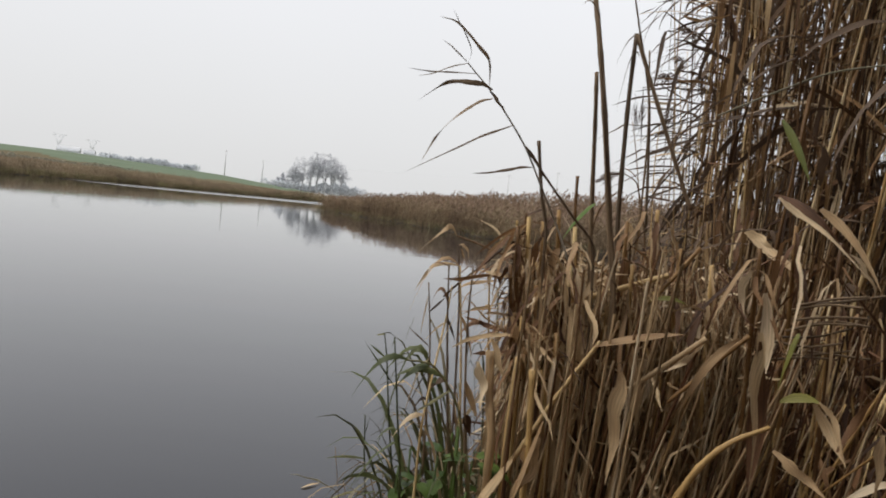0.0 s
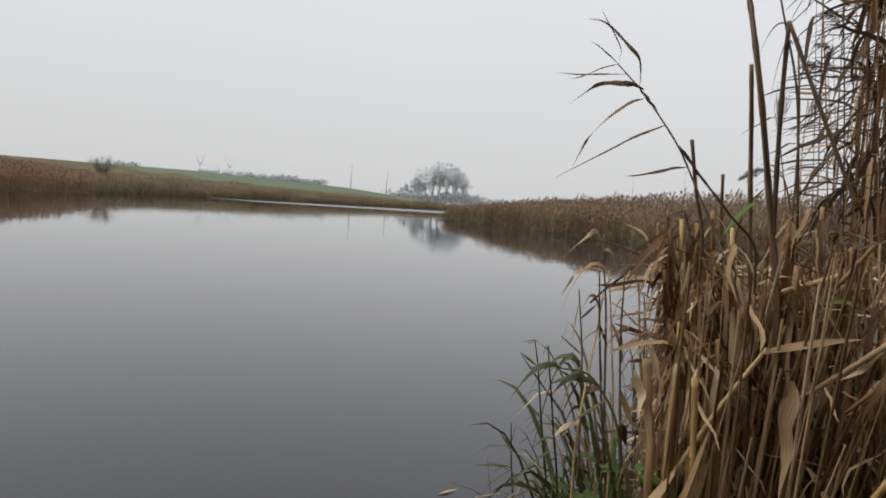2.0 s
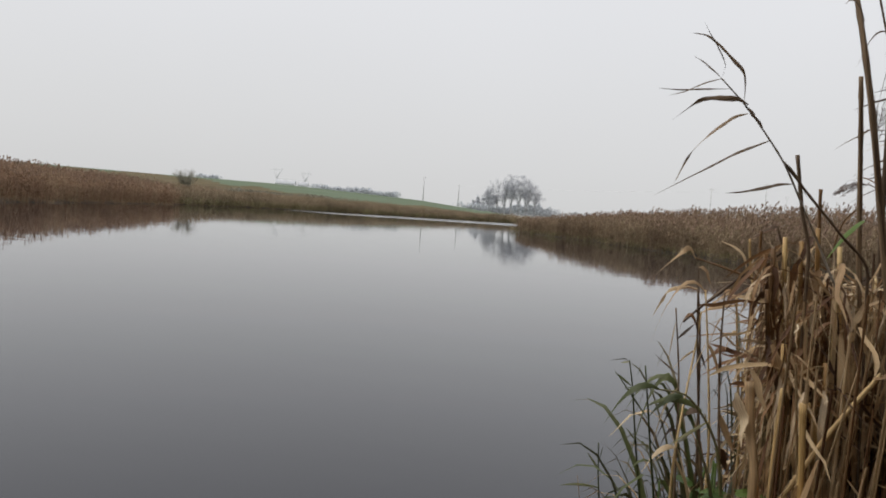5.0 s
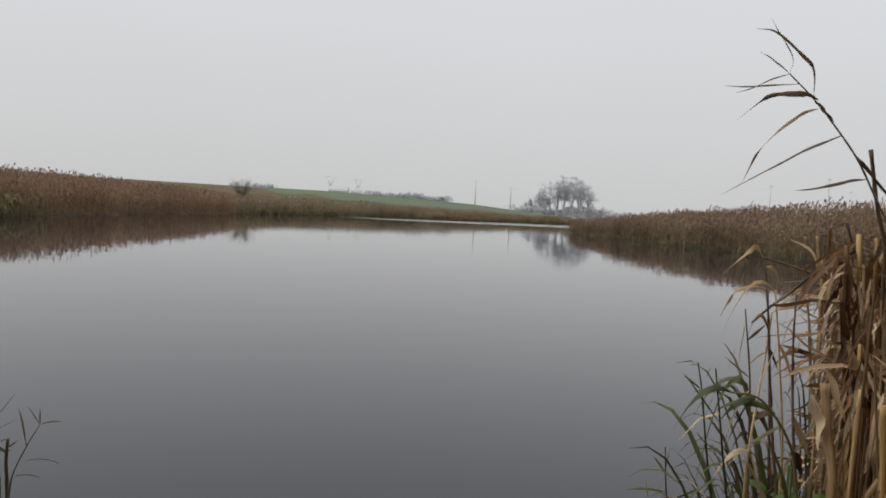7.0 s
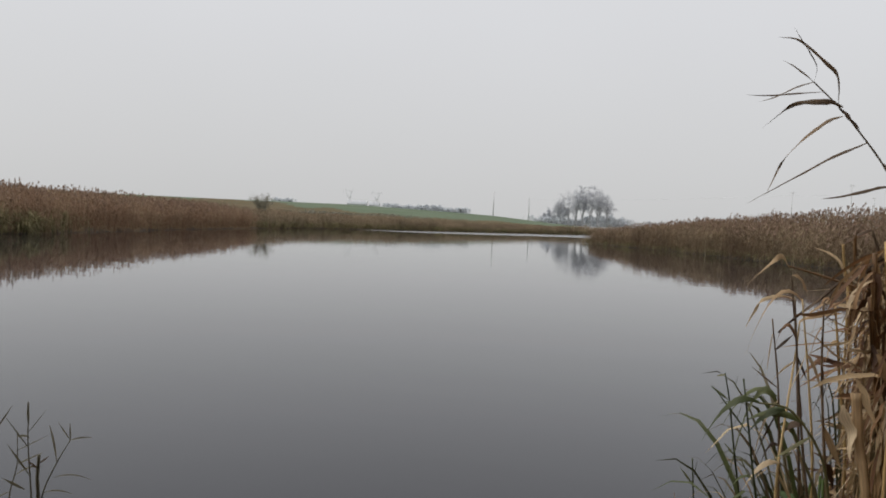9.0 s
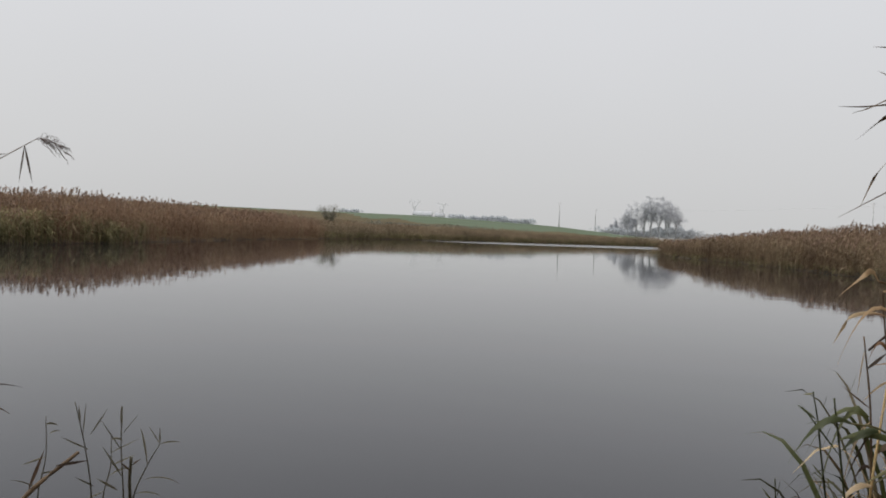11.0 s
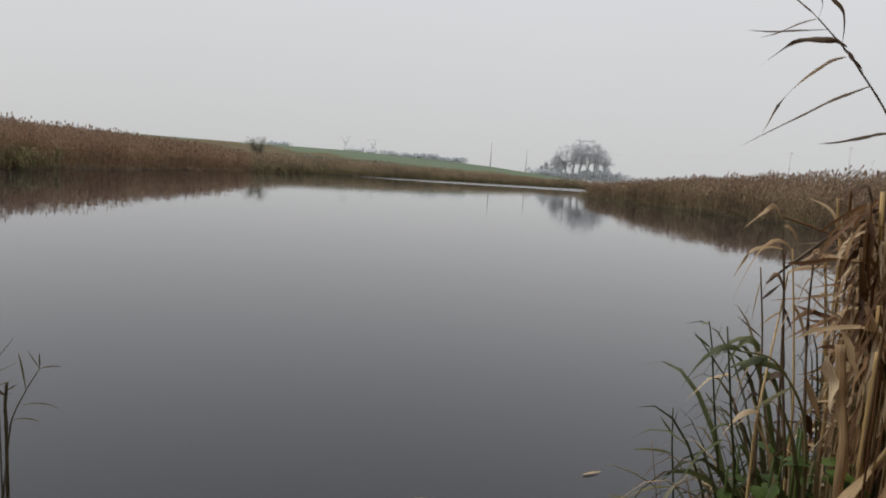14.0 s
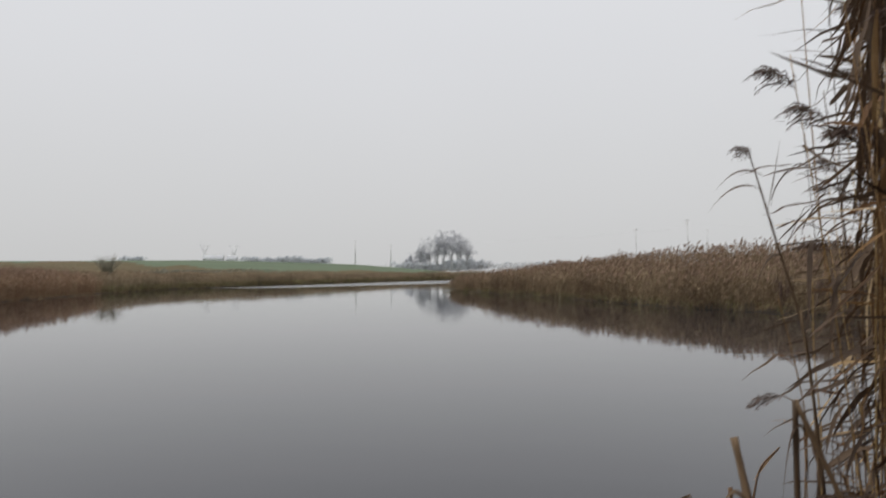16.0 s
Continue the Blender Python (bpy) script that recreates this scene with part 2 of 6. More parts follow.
M_FRESH = plant_material("fresh_green_blade", [(0.0, (0.085, 0.16, 0.030)), (1.0, (0.14, 0.22, 0.05))], 0.5, False, 0.3, 50, streak=True)
M_GOLD = plant_material("golden_straw", [(0.0, (0.46, 0.30, 0.12)), (1.0, (0.64, 0.46, 0.23))], 0.5, False, 0.0, 90, (3, 3, 0.25), blotch=0.4, streak=True)
M_YELLOWED = plant_material("yellowing_reed_leaf", [(0.0, (0.12, 0.14, 0.035)), (1.0, (0.36, 0.29, 0.06))], 0.55, False, 0.3, 50, streak=True)
M_BED = plant_material("standing_reed_bed", [(0.0, (0.13, 0.074, 0.046)), (0.35, (0.25, 0.152, 0.096)), (0.58, (0.33, 0.220, 0.143)), (0.8, (0.37, 0.272, 0.17)), (1.0, (0.44, 0.36, 0.22))], 0.85, True, 0.35, 3.0, (1, 1, 0.5), 1.1, spread=0.6)
M_BEDDULL = plant_material("dull_brown_reed_bed", [(0.0, (0.090, 0.064, 0.042)), (0.35, (0.205, 0.142, 0.091)), (0.58, (0.282, 0.206, 0.132)), (0.8, (0.34, 0.266, 0.164)), (1.0, (0.41, 0.35, 0.22))], 0.85, True, 0.35, 3.0, (1, 1, 0.5), 1.1, spread=0.6)
M_BEDGREEN = plant_material("greenish_sedge", [(0.0, (0.125, 0.112, 0.055)), (0.5, (0.22, 0.195, 0.095)), (1.0, (0.37, 0.32, 0.18))], 0.85, True, 0.4, 0.9)
M_BEDFAR = plant_material("faded_far_reeds", [(0.0, (0.18, 0.138, 0.09)), (0.5, (0.26, 0.200, 0.13)), (1.0, (0.35, 0.28, 0.185))], 0.9, True, 0.35, 0.25)
M_TUFT = plant_material("reed_bed_panicles", [(0.0, (0.21, 0.14, 0.10)), (1.0, (0.36, 0.255, 0.185))], 0.9, True, 0.3, 3)
# Bark and twigs of the far trees, paled to carry the haze in their colour.
M_HAZEBARK = plant_material("hazed_grey_bark", [(0.0, (0.48, 0.48, 0.50)), (1.0, (0.60, 0.60, 0.62))], 0.9, True, 0.0, 1.5)
M_HAZETWIG = plant_material("hazed_bare_twigs", [(0.0, (0.42, 0.43, 0.47)), (1.0, (0.54, 0.55, 0.59))], 0.9, True, 0.35, 2)
# Far scrub: distance haze is painted in as a very pale blue-grey.
M_HAZEHEDGE = plant_material("hazed_hedge_twigs", [(0.0, (0.63, 0.65, 0.68)), (1.0, (0.73, 0.75, 0.77))], 0.95, True, 0.55, 0.6)
M_BUSH = plant_material("bush_twigs", [(0.0, (0.19, 0.185, 0.14)), (1.0, (0.28, 0.27, 0.21))], 0.9, True, 0.1, 3)
# Steel and cladding on the ridge are lightened in place of haze.
M_HAZESTEEL = plant_material("hazed_galvanised_steel", [(0.0, (0.72, 0.73, 0.75)), (1.0, (0.78, 0.79, 0.81))], 0.6, False, 0.0, 4)
M_HAZESHED = plant_material("hazed_sheet_cladding", [(0.0, (0.70, 0.71, 0.72)), (1.0, (0.76, 0.77, 0.78))], 0.8, False, 0.0, 3)
M_POLE = plant_material("pale_grey_pole", [(0.0, (0.56, 0.56, 0.56)), (1.0, (0.64, 0.64, 0.64))], 0.9, False, 0.0, 3)


# ---- mesh tools ----
class Buf:
    """Gathers vertices and faces of one mesh."""

    def __init__(self):
        self.v, self.f, self.uv = [], [], []

    def tube(self, pts, radii, sides=5, cap=True):
        o = len(self.v)
        n = len(pts)
        run = 0.0
        for i in range(n):
            run += (pts[i] - pts[i - 1]).length if i else (o * 0.37) % 5
            d = (pts[min(i + 1, n - 1)] - pts[max(i - 1, 0)]).normalized()
            a = d.cross(Vector((0, 1, 0)) if abs(d.y) < 0.9 else Vector((1, 0, 0))).normalized()
            b = d.cross(a)
            for k in range(sides):
                w = 2 * math.pi * k / sides
                self.v.append(pts[i] + (a * math.cos(w) + b * math.sin(w)) * radii[i])
                self.uv.append((k / sides, run))
        for i in range(n - 1):
            for k in range(sides):
                k2 = (k + 1) % sides
                self.f.append((o + i * sides + k, o + i * sides + k2, o + (i + 1) * sides + k2, o + (i + 1) * sides + k))
        if cap:
            self.f.append(tuple(o + (n - 1) * sides + k for k in range(sides)))
            self.f.append(tuple(o + k for k in reversed(range(sides))))

    def ribbon(self, pts, widths, side, fold=0.0):
        """A blade; with fold it has a keel along its middle."""
        o = len(self.v)
        n = len(pts)
        m = 3 if fold else 2
        run = 0.0
        for i in range(n):
            run += (pts[i] - pts[i - 1]).length if i else (o * 0.37) % 5
            self.uv += [(0, run), (0.5, run), (1, run)] if fold else [(0, run), (1, run)]
            d = (pts[min(i + 1, n - 1)] - pts[max(i - 1, 0)]).normalized()
            w = side[i] if isinstance(side, list) else side
            s = w - d * w.dot(d)
            s = s.normalized() if s.length > 1e-4 else d.orthogonal().normalized()
            u = d.cross(s)
            self.v.append(pts[i] - s * widths[i] * 0.5)
            if fold:
                self.v.append(pts[i] - u * widths[i] * fold)
            self.v.append(pts[i] + s * widths[i] * 0.5)
        for i in range(n - 1):
            for k in range(m - 1):
                self.f.append((o + i * m + k, o + i * m + k + 1, o + (i + 1) * m + k + 1, o + (i + 1) * m + k))

    def tri(self, a, b, c):
        o = len(self.v)
        self.v += [a, b, c]
        self.f.append((o, o + 1, o + 2))

    def mesh(self, name, material, smooth=True):
        me = bpy.data.meshes.new(name)
        me.from_pydata([tuple(q) for q in self.v], [], self.f)
        me.materials.append(material)
        if len(self.uv) == len(self.v):
            at = np.empty(len(me.loops), int)
            me.loops.foreach_get("vertex_index", at)
            me.uv_layers.new(name="blade").data.foreach_set("uv", np.array(self.uv)[at].ravel())
        if smooth:
            me.polygons.foreach_set("use_smooth", [True] * len(me.polygons))
        me.update()
        return me


def part(name, buf, material, parent, label=""):
    ob = new(name, buf.mesh(name, material))
    ob.parent = parent
    return tagged(ob, label)


def arc(a, b, sag, n=7, side=Vector((0, 0, 0))):
    """Points from a to b, bowed by sag upwards (or along side)."""
    return [a.lerp(b, i / (n - 1)) + (Vector((0, 0, 1)) * sag + side) * (4 * (i / (n - 1)) * (1 - i / (n - 1))) for i in range(n)]


LENS = (0.35, 0.8, 1.0, 0.95, 0.75, 0.42, 0.06)


# ---- the lie of the land ----
POND = [(-33.8, 2.6), (-10.4, -0.39), (-2.6, 0.72), (-0.78, 1.43), (0.52, 1.95), (1.95, 3.38), (4.55, 6.5), (9.1, 14.3), (11.7, 24.7), (9.75, 31.85),
        (7.15, 34.19), (3.9, 37.7), (0, 45.5), (-2.6, 50.7), (-6.5, 59.8), (-10.4, 66.3), (-14.3, 74.1), (-16.9, 80.6), (-14.3, 91), (-5.2, 110.5),
        (2.6, 143), (0, 182), (-26, 197.6), (-41.6, 191.1), (-52, 153.4), (-61.1, 120.9), (-63.7, 101.4), (-58.5, 80.6), (-49.4, 57.2), (-40.3, 37.7), (-36.4, 28.6), (-35.1, 18.2)]
PA = np.array(POND, float)
PB = np.roll(PA, -1, axis=0)


def shore(x, y):
    """Distance from the pond's edge, for arrays; positive on land."""
    p = np.stack([np.ravel(x), np.ravel(y)], 1)[:, None, :]
    ab = PB - PA
    t = np.clip(((p - PA) * ab).sum(2) / (ab * ab).sum(1), 0, 1)
    d = np.sqrt(((p - PA - ab * t[..., None]) ** 2).sum(2)).min(1)
    px, py = p[..., 0], p[..., 1]
    hit = ((PA[:, 1] > py) != (PB[:, 1] > py)) & (px < (PB[:, 0] - PA[:, 0]) * (py - PA[:, 1]) / (PB[:, 1] - PA[:, 1] + 1e-12) + PA[:, 0])
    inside = hit.sum(1) % 2 == 1
    return np.where(inside, -d, d).reshape(np.shape(x))


def smooth01(v):
    v = np.clip(v, 0, 1)
    return v * v * (3 - 2 * v)


RIDGE_AZ = np.radians([-100, -60, -45, -38, -30, -24, -19, -15.5, -13, -11, 5, 12, 25, 60])
RIDGE_H = np.array([9.6, 10.0, 9.6, 9.4, 9.35, 8.1, 6.65, 4.68, 2.6, 1.3, 1.3, 1.3, 1.3, 1.3])
EAST_AZ = np.radians([-5, 6, 9, 14, 40, 90])
EAST_H = np.array([0, 0, 2.86, 4.03, 4.68, 4.68])


def ground_z(x, y):
    d = shore(x, y)
    r = np.hypot(x, y)
    az = np.arctan2(x, y)
    z = np.where(d < 0, np.maximum(-1.2, 0.35 * d), 0.22 * smooth01(d / 1.2) + np.where((az > -0.25) & (r > 24), 0.75, 0.3) * smooth01(d / 15))
    ridge = np.interp(az, RIDGE_AZ, RIDGE_H) - 0.65
    far = smooth01((r - 80) / 310.0) * np.where(r > 390, np.maximum(0.25, 1 - (r - 390) / 1200), 1)
    z = z + np.where(d > 0, np.maximum(ridge, 0) * far * smooth01(d / 25), 0)
    east = np.interp(az, EAST_AZ, EAST_H) * smooth01((r - 70) / 80.0)
    z = z + np.where(d > 0, east * smooth01(d / 20), 0)
    return z


def land(x, y):
    return float(ground_z(np.array([x]), np.array([y]))[0])


def build_ground():
    na, rings = 720, np.concatenate([[0.0], np.geomspace(0.3, 80, 72), np.geomspace(83, 540, 72), np.geomspace(580, 4600, 18)])
    az = np.linspace(0, 2 * math.pi, na, endpoint=False)
    rr, aa = np.meshgrid(rings[1:], az, indexing="ij")
    x, y = rr * np.sin(aa), rr * np.cos(aa)
    z = ground_z(x.ravel(), y.ravel()).reshape(x.shape)
    v = [(0, 0, land(0, 0))] + list(zip(x.ravel().tolist(), y.ravel().tolist(), z.ravel().tolist()))
    f, mi = [], []
    for k in range(na):
        f.append((0, 1 + (k + 1) % na, 1 + k))
        mi.append(1)
    dd = shore(x.ravel(), y.ravel()).reshape(x.shape)
    for i in range(len(rings) - 2):
        for k in range(na):
            k2 = (k + 1) % na
            f.append((1 + i * na + k, 1 + i * na + k2, 1 + (i + 1) * na + k2, 1 + (i + 1) * na + k))
            a, d = (aa[i, k] + math.pi) % (2 * math.pi) - math.pi, dd[i, k]
            if d < 0.3:
                mi.append(0)
            elif d < 9 or rr[i, k] < 18:
                mi.append(1)
            elif -1.9 < a < -0.19 and d > float(np.interp(math.degrees(a), [-58, -52, -40, -37, -34, -30, -26, -20], [12, 165, 172, 148, 112, 62, 36, 26])) * (1 + 0.12 * math.sin(a * 90) + 0.08 * math.sin(a * 37 + 1)):
                mi.append(2)
            else:
                mi.append(3)
    me = bpy.data.meshes.new("ground")
    me.from_pydata(v, [], f)
    for m in (M_MUD, M_LITTER, M_FIELD, M_ROUGH):
        me.materials.append(m)
    me.polygons.foreach_set("material_index", mi)
    me.polygons.foreach_set("use_smooth", [True] * len(f))
    tagged(new("ground", me), "reed-littered pond bank running up to a green winter field", "ground", kind="structure")


def build_water():
    b = Buf()
    b.v = [Vector((x, y, 0)) for x, y in ((-90, -16), (21, -16), (21, 220), (-90, 220))]
    b.f = [(0, 1, 2, 3)]
    tagged(new("water", b.mesh("water", M_WATER)), "still grey pond water mirroring the overcast sky", "water", kind="structure")
    b = Buf()
    b.v = [Vector((x, y, 0.004)) for x, y in ((-63, 110), (-53.4, 106.2), (-49.5, 104.1), (-44.3, 108.9), (-39.6, 116.2), (-34.7, 125.5), (-28.9, 129.8), (-20.4, 131.6), (-8, 135), (4, 146), (2.6, 185), (-26, 199), (-43, 194), (-54.6, 153), (-62.5, 121))]
    b.f = [tuple(range(len(b.v)))]
    tagged(new("water_far", b.mesh("water_far", M_RUFFLED)), "pale wind-ruffled water along the far shore", "water", kind="structure")


build_ground()
build_water()


# ---- reed beds across the water ----
def reed_bed(name, line, depth, count, height, label, material=M_BED, seed=1, tufts=0.5, width=0.028, off=0.0, front=0.85, rise=1.5, slope=0.03, keep=None, clump=0.22):
    """A dense stand of dead reeds behind a stretch of shoreline, thick and thin by clumps. height(x, y) gives the crest, keep(x, y) the share that stands."""
    rng = random.Random(seed)
    b, p = Buf(), Buf()
    segs = [(Vector((*a, 0)), Vector((*c, 0))) for a, c in zip(line[:-1], line[1:])]
    lens = [(c - a).length for a, c in segs]
    for _ in range(count):
        a, c = rng.choices(segs, lens)[0]
        q = a.lerp(c, rng.random())
        nrm = Vector((-(c - a).y, (c - a).x, 0)).normalized()
        back = off + depth * rng.random() ** 1.5
        lump = noise.noise(Vector((q.x * 0.55, q.y * 0.55, seed)))
        fine = noise.noise(Vector((q.x * 1.9, q.y * 1.9, seed + 5.0)))
        q = q + nrm * (back + rng.gauss(0, 0.25) + 0.5 * lump)
        if back - off < 1.2 and fine < -0.22 or keep and rng.random() > keep(q.x, q.y):
            continue
        h = height(q.x, q.y) * rng.uniform(0.72, 1.03) * (front + (1 - front) * min(1, max(0, back - off) / rise)) * (1 + clump * (0.6 * lump + 0.4 * fine))
        plume = rng.random() < tufts * (0.35 + 0.65 * min(1, max(0, back - off) / (0.6 * depth)))
        if plume and rng.random() < 0.06:
            h *= rng.uniform(1.03, 1.12)
        z0 = -0.05 + slope * max(back, 0)
        base = Vector((q.x, q.y, z0))
        lean = Vector((rng.gauss(0.02, 0.09), rng.gauss(0, 0.09), 0)) * h
        top = base + Vector((0, 0, h)) + lean
        side = Vector((rng.uniform(-1, 1), rng.uniform(-1, 1), 0))
        w = width * rng.uniform(0.6, 1.3)
        b.ribbon([base, base.lerp(top, 0.5) - lean * 0.15, top], (w * 0.6, w * 0.6, w * 0.25), side)
        for _k in range(6):
            g = 0.14 + 0.82 * rng.random() ** 0.75
            s = base.lerp(top, g)
            w2 = rng.uniform(0, 6.283)
            e = s + Vector((math.cos(w2), math.sin(w2), rng.uniform(-1.0, 0.7))) * rng.uniform(0.2, 0.5)
            m = s.lerp(e, 0.5) + Vector((0, 0, 0.09))
            b.ribbon([s, m, e], (w * 0.8, w * 1.25, w * 0.1), Vector((-math.sin(w2), math.cos(w2), 0.4)))
        if plume:
            for _k in range(5):
                w2 = rng.uniform(0, 6.283)
                e = top + Vector((math.cos(w2) * 0.10 + 0.08, math.sin(w2) * 0.10, rng.uniform(-0.08, 0.20)))
                p.ribbon([top - Vector((0, 0, 0.08)), top.lerp(e, 0.6) + Vector((0, 0, 0.05)), e], (0.02, 0.055, 0.012), Vector((-math.sin(w2), math.cos(w2), 0)))
    ob = tagged(new(name, b.mesh(name, material, False)), label, "reeds", kind="stuff")
    if p.v:
        tagged(part("panicles", p, M_TUFT, ob, "brown feathery reed heads"), kind="stuff")
    return ob


def right_height(x, y):
    return float(np.interp(y, [26, 40, 50, 61, 68, 76, 86], [2.5, 2.45, 2.55, 2.95, 2.5, 2.0, 1.75])) + 0.16 * math.sin(x * 0.85 + y * 0.55) + 0.1 * math.sin(x * 2.3)


def left_height(x, y):
    return float(np.interp(y, [0, 21, 27, 34, 52, 78, 104], [1.5, 1.62, 2.45, 2.82, 2.68, 2.45, 2.3])) + 0.12 * math.sin(y * 0.7)


def far_height(x, y):
    return 2.1 + 0.3 * math.sin(x * 0.27) + 0.2 * math.sin(x * 0.7 + 1)


RIGHT_LINE = [(13.65, 23.4), (11.05, 29.9), (7.15, 34.19), (3.9, 37.7), (0, 45.5), (-2.6, 50.7), (-6.5, 59.8), (-10.4, 66.3), (-14.3, 74.1), (-16.9, 80.6), (-14.3, 91), (-5.2, 110.5)]
LEFT_LINE = [(-58.5, 80.6), (-49.4, 57.2), (-40.3, 37.7), (-36.4, 28.6), (-35.1, 18.2), (-33.8, 2.6)][::-1]
FAR_LINE = [(-58.5, 80.6), (-63.7, 101.4), (-61.1, 120.9), (-52, 153.4), (-41.6, 191.1), (-26, 197.6), (0, 182)]
reed_bed("reed_bed", RIGHT_LINE[::-1], 15.0, 21000, right_height, "tall brown reed bed standing in the water's edge", M_BEDDULL, seed=3, tufts=0.5, front=0.7, rise=10.0, slope=0.06)
reed_bed("reed_bed", LEFT_LINE, 10.0, 14000, left_height, "rust-brown reed bed along the pond's bank", seed=4, tufts=0.6, clump=0.34, keep=lambda x, y: min(1.0, max(0.55, 0.55 + (y - 24) * 0.1)))
reed_bed("reed_bed", FAR_LINE, 12.0, 13000, far_height, "low dull brown reeds along the far shore", M_BEDFAR, seed=5, tufts=0.12, width=0.055)


def patchy(x, y):
    return 1.0 if noise.noise(Vector((x * 0.3, y * 0.45, 3.0))) > 0.02 else 0.22


def slope_height(x, y):
    return float(np.interp(y, [78, 100, 120, 145], [2.7, 2.3, 1.8, 1.3])) + 0.25 * math.sin(x * 0.4 + y * 0.2)


reed_bed("reed_bed", [(-56, 76), (-63.7, 101.4), (-61.1, 120.9), (-55, 143)], 42.0, 11000, slope_height, "rough brown reeds spreading up the far slope", M_BEDFAR, seed=9, tufts=0.1, width=0.06, off=6.0, slope=0.045)
reed_bed("sedge_fringe", LEFT_LINE[:4], 4.0, 1800, lambda x, y: 1.2 + 0.6 * math.sin(y * 0.42) * math.sin(y * 0.17 + 1.0), "yellowish green sedge at the foot of the reed bed", M_BEDGREEN, 6, 0.0, 0.035, -0.3, keep=patchy)
reed_bed("sedge_bed", [(-34.6, 10), (-35.1, 18.2), (-36.4, 28.6), (-37.4, 31.0)], 8.0, 3800, lambda x, y: left_height(x, y) * (1.02 - 0.06 * max(0, y - 23)), "olive green sedge and willowherb among the reeds", M_BEDGREEN, 16, 0.0, 0.035, -0.3, keep=patchy)
reed_bed("sedge_fringe", RIGHT_LINE[::-1], 2.5, 900, lambda x, y: 0.5, "dull greenish sedge at the foot of the reeds", M_BEDGREEN, 7, 0.0, 0.03, -0.2)
reed_bed("sedge_fringe", FAR_LINE, 3.0, 3500, lambda x, y: 1.2, "yellowish sedge on the far shore", M_BEDGREEN, 8, 0.0, 0.06, -0.2)


# ---- distance: trees, hedges, farm, pylons ----
def bare_tree(base, height, crown, seed, label, fork=0.35, trunk_r=0.45, twigs=1500, twig_w=0.11, bark=M_HAZEBARK, twig=M_HAZETWIG, name="tree", group=""):
    """A leafless tree: tapered trunk, limbs and a loose crown of fine twigs."""
    rng = random.Random(seed)
    tree = new(name)
    tree.location = base
    tb, cb = Buf(), Buf()
    top = Vector((rng.gauss(0, 0.03) * height, rng.gauss(0, 0.03) * height, height * 0.82))
    trunk = [Vector((0, 0, -0.3)).lerp(top, k / 7) + Vector((rng.gauss(0, 0.012), rng.gauss(0, 0.012), 0)) * height * (k > 0) for k in range(8)]
    tb.tube(trunk, [trunk_r * (1.15 - 0.95 * k / 7) for k in range(8)], 6)
    ends = []
    for _ in range(15):
        lb = Buf()
        g = rng.uniform(fork, 0.98)
        a = trunk[0].lerp(top, g) if g < 0 else trunk[min(6, int(g * 7))].lerp(trunk[min(7, int(g * 7) + 1)], g * 7 - int(g * 7))
        w = rng.uniform(0, 6.283)
        reach = crown * (0.45 + 0.55 * math.sin(min(1, (g - fork) / (1 - fork) * 0.8 + 0.25) * math.pi)) * rng.uniform(0.45, 0.95)
        b = a + Vector((math.cos(w) * reach, math.sin(w) * reach, height * rng.uniform(0.22, 0.42) * (1.25 - g)))
        pts = arc(a, b, -reach * 0.12, 5)
        lb.tube(pts, [trunk_r * 0.42 * (1 - 0.2 * k) for k in range(5)], 4, False)
        for k in range(6):
            s = pts[rng.randrange(1, 5)]
            w2 = w + rng.gauss(0, 0.9)
            e = s + Vector((math.cos(w2), math.sin(w2), rng.uniform(0.5, 1.6))) * crown * rng.uniform(0.18, 0.4)
            lb.tube(arc(s, e, -0.05 * crown, 4), [trunk_r * 0.16, trunk_r * 0.13, trunk_r * 0.09, trunk_r * 0.04], 3, False)
            ends.append((s, e))
        part("limb", lb, bark, tree)
    for _ in range(twigs):
        s, e = rng.choice(ends)
        q = s.lerp(e, rng.uniform(0.3, 1.0))
        d = Vector((rng.gauss(0, 1), rng.gauss(0, 1), rng.gauss(0.8, 0.6))).normalized() * crown * rng.uniform(0.08, 0.26)
        cb.ribbon([q, q + d * 0.6 + Vector((0, 0, 0.03 * crown)), q + d], (twig_w, twig_w * 0.8, twig_w * 0.3), Vector((rng.gauss(0, 1), rng.gauss(0, 1), rng.gauss(0, 1))))
    part("trunk", tb, bark, tree)
    part("crown", cb, twig, tree, "fine leafless twigs")
    return tagged(tree, label, "tree", group)


def hedge(name, line, height, count, seed, label, material=M_HAZEHEDGE, depth=4.0, size=1.0, cat="hedge"):
    """A loose bank of leafless scrub along a line, with a broken crest."""
    rng = random.Random(seed)
    b = Buf()
    n = len(line) - 1
    for _ in range(count):
        g = rng.random() * n
        i = int(g)
        q = Vector(line[i]).lerp(Vector(line[i + 1]), g - i)
        x, y = q.x + rng.gauss(0, depth * 0.5), q.y + rng.gauss(0, depth * 0.5)
        h = height * (0.45 + 0.75 * (0.5 + 0.5 * noise.noise(Vector((x * 0.11 / size, y * 0.05, seed)))) + 0.30 * noise.noise(Vector((x * 0.35 / size, 7, seed))))
        z = q.z + h * rng.random() ** 0.75
        s = rng.uniform(0.18, 0.45) * size
        c = Vector((x, y, z))
        v = [c + Vector((rng.gauss(0, s), rng.gauss(0, s), rng.gauss(0, s * 1.1))) for _k in range(3)]
        b.tri(*v)
    return tagged(new(name, b.mesh(name, material, False)), label, cat, kind="stuff")


